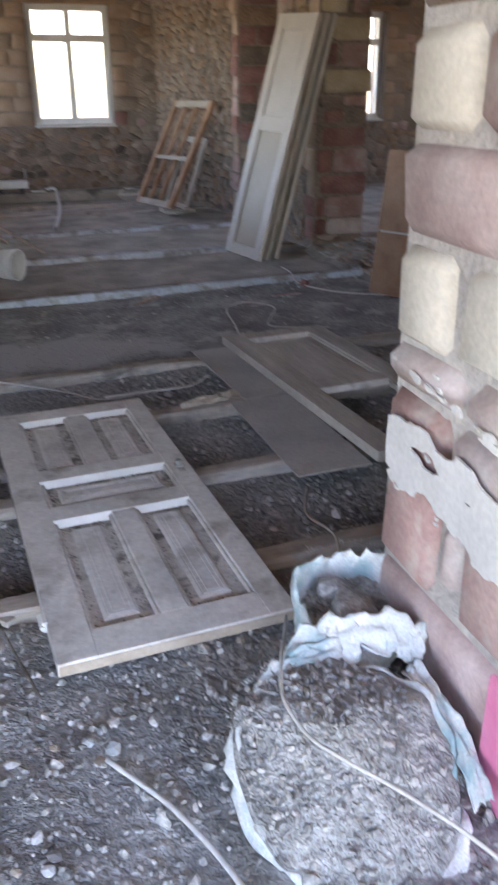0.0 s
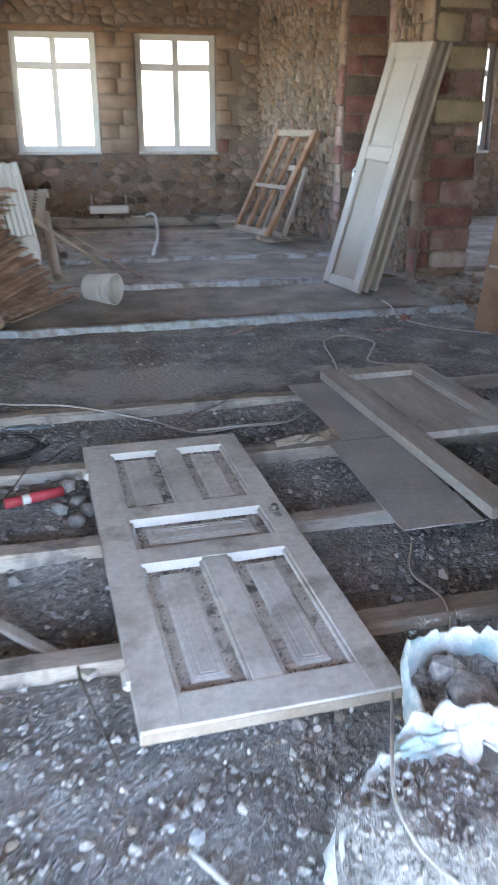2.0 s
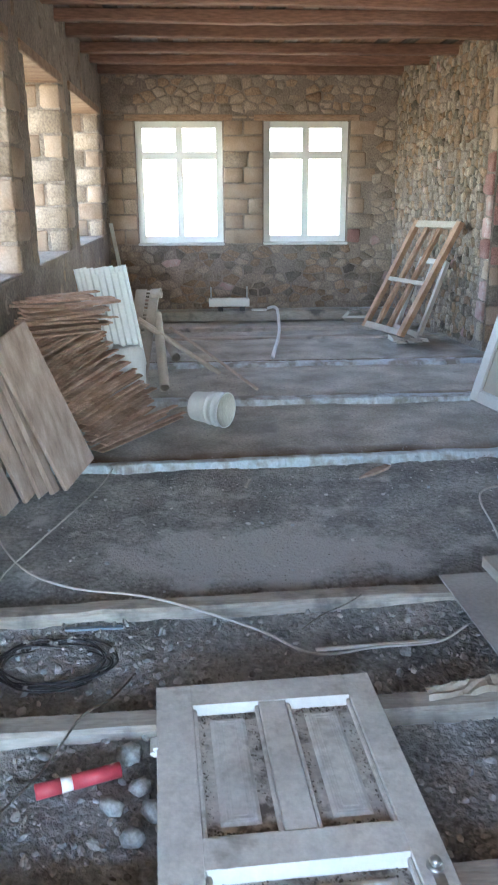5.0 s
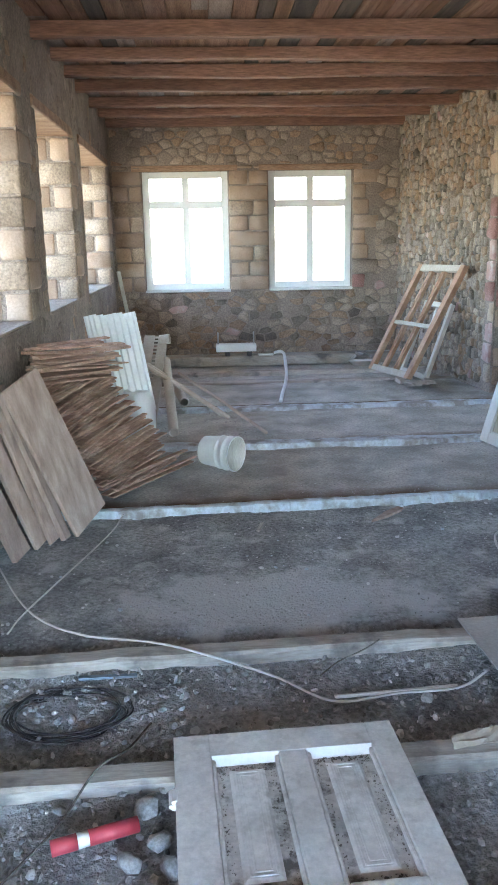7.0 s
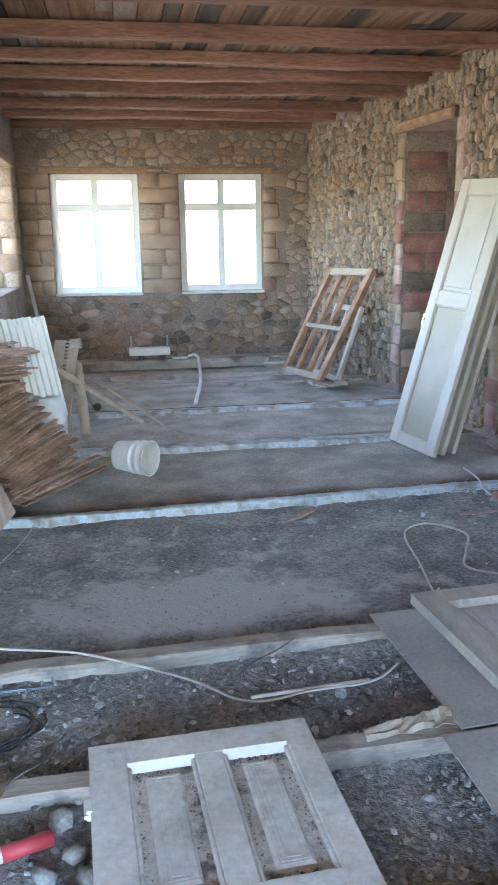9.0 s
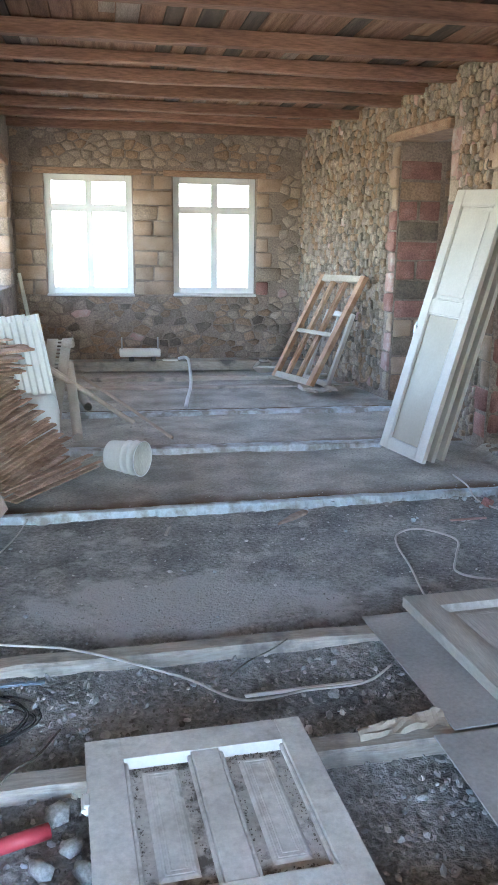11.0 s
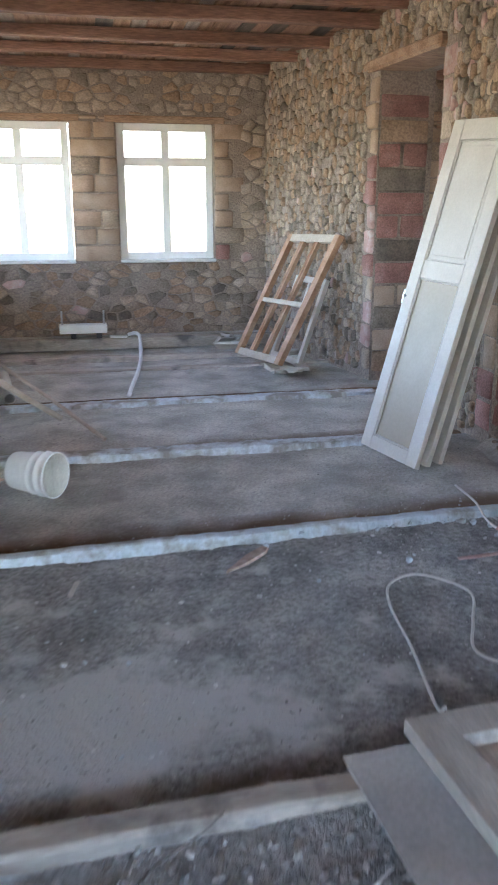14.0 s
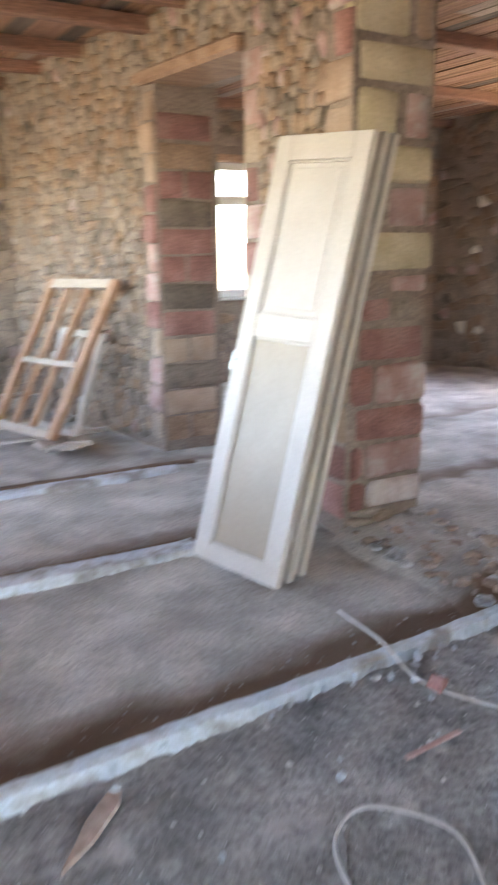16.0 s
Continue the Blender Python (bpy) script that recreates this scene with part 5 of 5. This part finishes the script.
tagged(Geo().add([(-0.17, -0.004, 0), (-0.05, -0.03, 0), (0.10, -0.034, 0), (0.16, -0.012, 0), (0.15, 0.02, 0), (0.02, 0.026, 0), (-0.08, 0.012, 0), (-0.16, 0.002, 0.010), (-0.05, -0.028, 0.013), (0.10, -0.03, 0.012), (0.15, -0.01, 0.011), (0.14, 0.018, 0.012), (0.02, 0.024, 0.013), (-0.08, 0.010, 0.012)], [[0, 1, 2, 3, 4, 5, 6], [7, 8, 9, 10, 11, 12, 13], [0, 1, 8, 7], [1, 2, 9, 8], [2, 3, 10, 9], [3, 4, 11, 10], [4, 5, 12, 11], [5, 6, 13, 12], [6, 0, 7, 13]]).ob("wood_strip", [SHEETW], None, False, pose(1.09, 5.66, -0.022, 0, 0, 44)), "splintered brown piece of wood on the screed", "wood strip")
tagged(Geo().box((-0.07, -0.011, -0.004), (0.07, 0.011, 0.006), 0, 0.004, jit=0.004).ob("wood_strip", [OLDW], None, False, pose(0.33, 5.52, -0.018, 0, 0, 75)), "splintered grey piece of wood on the screed", "wood strip")
rng = random.Random(31)
for x, y, s in ((2.16, 5.9, 0.03), (2.22, 5.86, 0.028), (2.27, 5.84, 0.03), (2.33, 5.78, 0.026), (2.3, 5.66, 0.022), (1.95, 5.88, 0.02), (1.86, 5.87, 0.018), (1.4, 5.88, 0.02), (1.2, 5.77, 0.02), (1.33, 5.9, 0.018), (2.45, 5.9, 0.03), (1.78, 5.48, 0.026), (2.6, 5.92, 0.03), *[(rng.uniform(1.5, 2.9), 5.95 - 0.12 * rng.random() ** 1.5, rng.uniform(0.010, 0.024)) for _ in range(30)]):
    tagged(Geo().add(*pebble_shape(rng, s * 0.85, 0.8), 0, pose(x, y, -0.008, rng.uniform(0, 90), 0, rng.uniform(0, 360))).ob("plaster_chip", [CRUST], smooth=False), "white broken plaster chip by the mortar ridge", "plaster chip", "plaster chips")
tagged(Geo().box((-0.025, -0.03, -0.02), (0.025, 0.03, 0.03), 0, 0.006, jit=0.004).ob("brick_piece", [RED], None, False, pose(2.36, 5.70, 0.0, 10, 20, 30)), "small red piece of broken brick", "brick piece")
tagged(Geo().box((-0.12, -0.01, -0.004), (0.12, 0.01, 0.006), 0, 0.003).ob("wood_strip", [PINK], None, False, pose(2.12, 5.46, -0.012, 0, 0, 4)), "thin pinkish strip of wood on the screed", "wood strip")
rng = random.Random(78)
g = Geo()
for _ in range(700):
    x, y = rng.uniform(-0.95, 1.0), rng.uniform(0.25, 1.85)
    g.add(*pebble_shape(rng, 0.005 + 0.020 * rng.random() ** 3.2, 0.45), rng.choice((0, 0, 0, 0, 0, 0, 3, 3, 2, 1)), pose(x, y, floor_height(x, y) + 0.004, rng.uniform(-18, 18), rng.uniform(-18, 18), rng.uniform(0, 360)))
for _ in range(420):
    x, y = rng.uniform(-1.0, 2.9), 4.25 + 1.7 * rng.random()
    g.add(*pebble_shape(rng, 0.004 + 0.012 * rng.random() ** 3, 0.5), rng.choice((0, 0, 3, 3, 1)), pose(x, y, floor_height(x, y) + 0.002, rng.uniform(-18, 18), rng.uniform(-18, 18), rng.uniform(0, 360)))
for _ in range(700):
    x, y = rng.uniform(-1.0, 2.6), rng.uniform(2.05, 4.05)
    g.add(*pebble_shape(rng, 0.006 + 0.020 * rng.random() ** 2.5, 0.6), rng.choice((0, 0, 0, 3, 1)), pose(x, y, floor_height(x, y) + 0.003, rng.uniform(-18, 18), rng.uniform(-18, 18), rng.uniform(0, 360)))
tagged(g.ob("rubble_chips", [PEBBLE, CRUST, PAPER, GREYB]), "flat broken chips of stone plaster and wood", "rubble", kind="stuff")
rng = random.Random(77)
g = Geo()
for _ in range(23000):
    y = rng.choice((rng.uniform(0.2, 1.95), rng.uniform(0.2, 1.95), rng.uniform(0.3, 4.1), rng.uniform(2.0, 4.1)))
    x = rng.uniform(-1.0, 2.6)
    if any(abs(y - jy) < 0.05 for jy in (2.02 + 0.03 * x, 2.69 + SKEW * x, 3.385 + SKEW * x, 4.115 + SKEW * x)) and rng.random() < 0.85:
        continue
    s = 0.0032 + 0.011 * rng.random() ** 2.6 + (0.014 * rng.random() if rng.random() < 0.06 else 0)
    s *= 1.25 if y > 2 else 1.0
    g.add(*pebble_shape(rng, s), 0 if rng.random() < 0.95 else 1, pose(x, y, floor_height(x, y) + 0.25 * s, rng.uniform(0, 90), rng.uniform(0, 90), rng.uniform(0, 360)))
for _ in range(9000):
    x, y = rng.uniform(-1.0, 3.0), 4.2 + 5.0 * rng.random() ** 1.6
    s = 0.0022 + 0.006 * rng.random() ** 3
    g.add(*pebble_shape(rng, s), 0, pose(x, y, floor_height(x, y) + 0.2 * s, 0, 0, rng.uniform(0, 360)))
tagged(g.ob("gravel", [PEBBLE, PLASTER], smooth=False), "loose grey and white gravel stones over the fill", "gravel", kind="stuff")

# ---- brown board by the side room, footing and lumps ----
base = new("brown_board")
base.matrix_basis = lean_frame((2.72, 5.30, 0.0), (2.86, 5.02, 0.0), (2.86, 5.37, 1.0))
g = Geo().box((0, 0, -0.03), (0.32, 1.02, 0), 0, 0.004)
g.ob("body", [BROWND], base)
g = Geo().box((0.06, 0.10, 0.0), (0.26, 0.42, 0.008), 0, 0.003).box((0.06, 0.50, 0.0), (0.26, 0.92, 0.008), 0, 0.003)
g.ob("panel", [BROWND], base)
g = Geo().box((0.03, 0.445, 0.0), (0.29, 0.46, 0.012), 0, 0.003)
tagged(g.ob("rail", [OLDW], base), "pale cross strip")
tagged(base, "brown wooden cupboard door leaning at the side-room edge", "board")

# ---- stones and blocks of the walls ----
RUB = [GREYST, BUFFST, BROWNST, DARKST, PINK, PALE]
# far wall
blocks_far = [(-1.06, W1[0], ((0.55, 0.45), (1.0,)), 3), (W1[1], W2[0], ((1.0,), (0.5, 0.5), (0.62, 0.38)), 4), (W2[1], W2[1] + 0.36, ((0.5, -0.5), (1.0,), (0.62, -0.38)), 5),
              (W3[0] - 0.36, W3[0], ((-0.5, 0.5), (1.0,)), 6), (W3[1], W3[1] + 0.36, ((0.5, -0.5), (1.0,)), 7)]
holes = [(a, c, SILL - 0.03, HEAD + 0.05) for a, c in (W1, W2, W3)]
for u0, u1, sp, sd in blocks_far:
    course_blocks(wall_far, far_place, 0, u0, u1, SILL - 0.02, HEAD + 0.04, 0.19, sp, [TAN, PALE, RED, BUFFST], [10, 0, 0.8, 3], seed=sd)
holes += [(-1.06, W1[0], SILL - 0.02, HEAD + 0.04), (W1[1], W2[0], SILL - 0.02, HEAD + 0.04), (W2[1], W2[1] + 0.30, SILL - 0.02, HEAD + 0.04), (W3[0] - 0.3, W3[0], SILL - 0.02, HEAD + 0.04), (W3[1], W3[1] + 0.3, SILL - 0.02, HEAD + 0.04)]
rubble(wall_far, far_place, (-1.07, 2.72, 0.02, 3.14), (0.15, 0.095), holes, RUB, [6, 7, 5, 3, 0.3, 0], (-1.1, 2.8, 0.0, 1.0), (0.0, 0.014), 0.011, 11, 0.46)
rubble(wall_far, far_place, (3.1, 8.2, 0.02, 3.14), (0.17, 0.12), holes, RUB, [6, 4, 5, 2, 1, 0.6], None, (0.005, 0.02), 0.009, 12)

# right wall: small rubble, quoins at the doorway and the pier
QH = 0.21
quoin = [(PIER, PIER + 0.36, ((0.62, -0.38), (1.0,), (0.45, -0.55)), 21), (DY0 - 0.30, DY0, ((-0.45, 0.55), (1.0,)), 22), (DY1, DY1 + 0.26, ((0.55, -0.45), (1.0,), (0.8, -0.2)), 23)]
for u0, u1, sp, sd in quoin:
    course_blocks(wall_right, right_place, 90, u0, u1, 0.06, 3.1 if u0 == PIER else DTOP, QH, sp, [TAN, PINK, PALE, RED, BUFFST], [4, 4, 0, 2, 2.5], 0.12, 0.014, sd)
holes = [(DY0, DY1, 0.0, DTOP + 0.02), (PIER, PIER + 0.2, 0, 3.2), (DY0 - 0.2, DY0, 0, DTOP), (DY1, DY1 + 0.18, 0, DTOP)]
rubble(wall_right, right_place, (PIER, YF - 0.01, 0.0, 3.14), (0.066, 0.088), holes, RUB, [9, 5, 7, 3, 0.4, 0], (9.4, 10.4, 0.1, 2.3), (0.010, 0.038), 0.007, 13, 0.62)
# doorway far reveal and near reveal
xd = right_x(DY1)
cols = [BROWNST, TAN, DARKST, TAN, RED, DARKST, RED, RED, DARKST, RED, BROWNST, RED, DARKST]
z = 0.04
for k, m in enumerate(cols):
    if z + 0.2 > DTOP:
        break
    for a, c in (((0.01, 0.46),) if k % 3 else ((0.01, 0.22), (0.23, 0.46))):
        block(wall_right, (c - a - 0.01, 0.10, 0.19), pose(xd + (a + c) / 2, DY1 + 0.038, z + 0.1, 0, 0, 0), m)
        block(wall_right, (c - a - 0.01, 0.10, 0.19), pose(right_x(DY0) + (a + c) / 2, DY0 - 0.038, z + 0.1, 0, 0, 0), cols[(k + 5) % 13])
    z += 0.2
g = Geo()
vs, fs = box_shape(0.42, 1.78, 0.10, 0.02)
g.add([[p[0] + right_x(9) + 0.15, p[1] + 9.0, p[2] + DTOP + 0.03 + 0.03 * math.sin(p[1] * 2)] for p in vs], fs)
structure(g.ob("lintel", [LINTELW]), "rough reddish timber lintel over the doorway", "lintel")
# pier end face
pier_rows = [(0.10, 0.27, ((0.0, 0.12, RED), (0.12, 0.52, PALEP))), (0.27, 0.47, ((0.0, 0.10, RED), (0.10, 0.52, PINK))), (0.47, 0.675, ((0.03, 0.52, RED),)), (0.675, 0.895, ((0.0, 0.16, RED), (0.16, 0.52, PINK))),
             (0.895, 1.10, ((0.04, 0.50, RED),)), (1.10, 1.24, ((0.05, 0.26, RED), (0.26, 0.50, GREYST))), (1.24, 1.36, ((0.0, 0.24, GREYST), (0.24, 0.50, PINK))), (1.36, 1.57, ((0.04, 0.53, YELLOW),)),
             (1.57, 1.79, ((0.02, 0.20, RED), (0.21, 0.48, PINK))), (1.79, 1.99, ((0.0, 0.12, RED), (0.12, 0.50, YELLOW))), (1.99, 2.24, ((0.0, 0.28, YELLOW), (0.30, 0.48, PINK))), (2.24, 2.45, ((0.0, 0.50, YELLOW),)), (2.45, 2.69, ((-0.02, 0.34, YELLOW), (0.35, 0.48, TAN))), (2.69, 2.92, ((0.0, 0.24, TAN), (0.25, 0.48, YELLOW)))]
for z0, z1, parts in pier_rows:
    for a, c, mm in parts:
        block(wall_right, (c - a - 0.014, 0.12, z1 - z0 - 0.016), pose(3.03 + (a + c) / 2, PIER + 0.045 + random.uniform(-0.012, 0.006), (z0 + z1) / 2, 0, random.uniform(-1.2, 1.2), random.uniform(-1, 1)), mm, 0.026)
rubble(wall_right, pier_place, (3.02, 3.52, 0.0, 0.12), (0.12, 0.09), [], RUB, [7, 4, 4, 2, 1, 0], None, (0.02, 0.05), 0.01, 14)

rubble(wall_side, lambda u, v, d: (8.2 - d, u, v), (9.8, YF - 0.02, 0.0, 3.14), (0.17, 0.12), [], RUB, [6, 4, 5, 2, 1, 0.6], None, (0.005, 0.02), 0.009, 16)

# low footing between the rooms
g = Geo()
n, k = 60, 8
for j in range(n + 1):
    y = EY1 + (PIER - EY1) * j / n
    for i in range(k + 1):
        u = i / k
        x = 2.90 + 0.70 * u + 0.05 * noise.noise((y * 2, u, 4))
        g.v.append((x, y, -0.06 + 0.075 * math.sin(math.pi * u) ** 0.5 + 0.04 * noise.noise((x * 5, y * 5, 2)) + 0.03 * math.exp(-((y - PIER) / 0.25) ** 2)))
for j in range(n):
    for i in range(k):
        a = j * (k + 1) + i
        g.f.append([a, a + 1, a + k + 2, a + k + 1])
g.m = [0] * len(g.f)
footing = structure(g.ob("footing", [DUST], smooth=True), "low rough stone footing between the two rooms", "footing")
rng = random.Random(41)
for _ in range(220):
    x, y = rng.uniform(2.98, 3.6), rng.uniform(3.6, 7.08)
    s = rng.uniform(0.02, 0.065)
    Geo().add(*pebble_shape(rng, s), 0, pose(x, y, 0.012 + 0.04 * math.exp(-((y - PIER) / 0.25) ** 2), 0, 0, rng.uniform(0, 360))).ob("stone", [rng.choice((GREYST, BUFFST, PEBBLE))], footing, False)

# left wall: rubble under and between windows, tan reveals
holes = [(a, c, s, LH + 0.02) for a, c, s in LWIN]
rubble(wall_left, left_place, (4.4, YF - 0.01, 0.0, 3.14), (0.13, 0.1), holes, [MORTAR, GREYST, BUFFST, BROWNST], [9, 3, 2, 1], (6.6, 9.5, 0.8, 3.0), (-0.004, 0.009), 0.010, 15, 0.05)
for a, c, s in LWIN[1:]:
    z, k = s, 0
    while z < LH - 0.1:
        h = min(0.2, LH - z)
        for p, q in (((0.0, 0.30), (0.31, 0.5)) if k % 2 else ((0.0, 0.18), (0.19, 0.5))):
            m = random.choices([TAN, TAN, PINK, BUFFST], [8, 1, 0.25, 4])[0]
            block(wall_left, (q - p - 0.012, 0.10, h - 0.014), pose(XL + 0.012 - (p + q) / 2, c + 0.036, z + h / 2, 0, 0, random.uniform(-1, 1)), m)
        block(wall_left, (0.36 if k % 2 else 0.22, 0.10, h - 0.014), pose(XL - 0.036, c + (0.20 if k % 2 else 0.13), z + h / 2, 0, 0, 90), random.choice((TAN, TAN, BUFFST, GREYST)))
        block(wall_left, (0.48, 0.10, h - 0.014), pose(XL - 0.24, a - 0.036, z + h / 2, 0, 0, 0), random.choice((TAN, TAN, BUFFST)))
        z += h
        k += 1
    g = Geo().box((XL - 0.45, a - 0.14, LH - 0.03), (XL + 0.02, c + 0.14, LH + 0.05), 0, 0.008, jit=0.004)
    structure(g.ob("lintel", [LINTELW]), "pale wooden lintel boards over a left window", "lintel")
    g = Geo().box((XL - 0.5, a + 0.002, s - 0.01), (XL + 0.01, c - 0.002, s + 0.012), 0, 0.008, jit=0.004)
    structure(g.ob("window_sill", [MORTAR]), "rough mortar sill in a left window opening", "sill")

# entrance jamb
z = -0.03
rows = [(-0.03, 0.24, ((0.0, 0.66, ROSE),)), (0.245, 0.52, ((0.0, 0.28, PINK), (0.39, 0.66, PINK))), (0.30, 0.50, ((0.285, 0.385, PALEP),)), (0.53, 0.74, ((0.0, 0.30, PINK), (0.31, 0.66, PALEP))), (0.75, 0.855, ((0.0, 0.34, PALEP), (0.36, 0.66, PALEP))),
        (0.86, 1.10, ((0.02, 0.25, PALE), (0.28, 0.64, PALE))), (1.11, 1.325, ((0.0, 0.65, ROSE),)), (1.335, 1.55, ((0.01, 0.28, PALE), (0.29, 0.66, PINK))),
        (1.58, 1.82, ((0.0, 0.40, TAN), (0.41, 0.66, PINK))), (1.84, 2.08, ((0.0, 0.28, PALE), (0.30, 0.66, TAN))), (2.10, 2.34, ((0.0, 0.40, PINK), (0.42, 0.66, TAN))), (2.36, 2.6, ((0.0, 0.30, TAN), (0.32, 0.66, PALE))), (2.62, 2.9, ((0.0, 0.40, PINK), (0.42, 0.66, TAN)))]
for z0, z1, parts in rows:
    for a, c, m in parts:
        block(wall_entrance, (c - a - 0.012, 0.16, z1 - z0 - 0.012), pose(JX + 0.048 + random.uniform(-0.010, 0.006), EY1 - (a + c) / 2 + random.uniform(-0.004, 0.022), (z0 + z1) / 2, random.uniform(-1.5, 1.5), random.uniform(-1, 1), 90 + random.uniform(-1.5, 1.5)), m, 0.032)
# rough mortar that bulges between the blocks
n, k = 26, 110
g = Geo()
for j in range(k + 1):
    for i in range(n + 1):
        y, z = EY1 + 0.004 - 0.64 * i / n, -0.05 + 3.05 * j / k
        e = 0.022 * (i == 0)
        g.v.append((JX + 0.008 + e + 0.012 * noise.noise((y * 7, z * 7, 2)) + 0.006 * noise.noise((y * 24, z * 24, 5)), y + 0.012 * noise.noise((z * 9, 3, i == 0)) * (i == 0), z))
for j in range(k):
    for i in range(n):
        a = j * (n + 1) + i
        g.f.append([a, a + 1, a + n + 2, a + n + 1])
g.m = [0] * len(g.f)
g.ob("mortar", [PALEM], wall_entrance, True)
for zp, hp, sp, lim in ((0.50, 0.22, 7, 0.34), (0.72, 0.20, 33, 0.02)):
    g = Geo()
    n = 80
    for j in range(n + 1):
        for i in range(n + 1):
            u, v = i / n, j / n
            y, z = EY1 - 0.06 - 0.55 * u, zp + hp * v - 0.05 * u
            g.v.append((JX - 0.046 + 0.006 * noise.noise((y * 9, z * 9, 1)), y, z))
    for j in range(n):
        for i in range(n):
            u, v = (i + 0.5) / n, (j + 0.5) / n
            if abs(v - 0.5) + 0.35 * noise.noise((u * 4, v * 4, sp)) + 0.12 * noise.noise((u * 14, v * 14, 7)) < lim:
                a = j * (n + 1) + i
                g.f.append([a, a + 1, a + n + 2, a + n + 1])
    g.m = [0] * len(g.f)
    o = g.ob("plaster", [PLASTER], wall_entrance)
    o.modifiers.new("thickness", "SOLIDIFY").thickness = 0.006
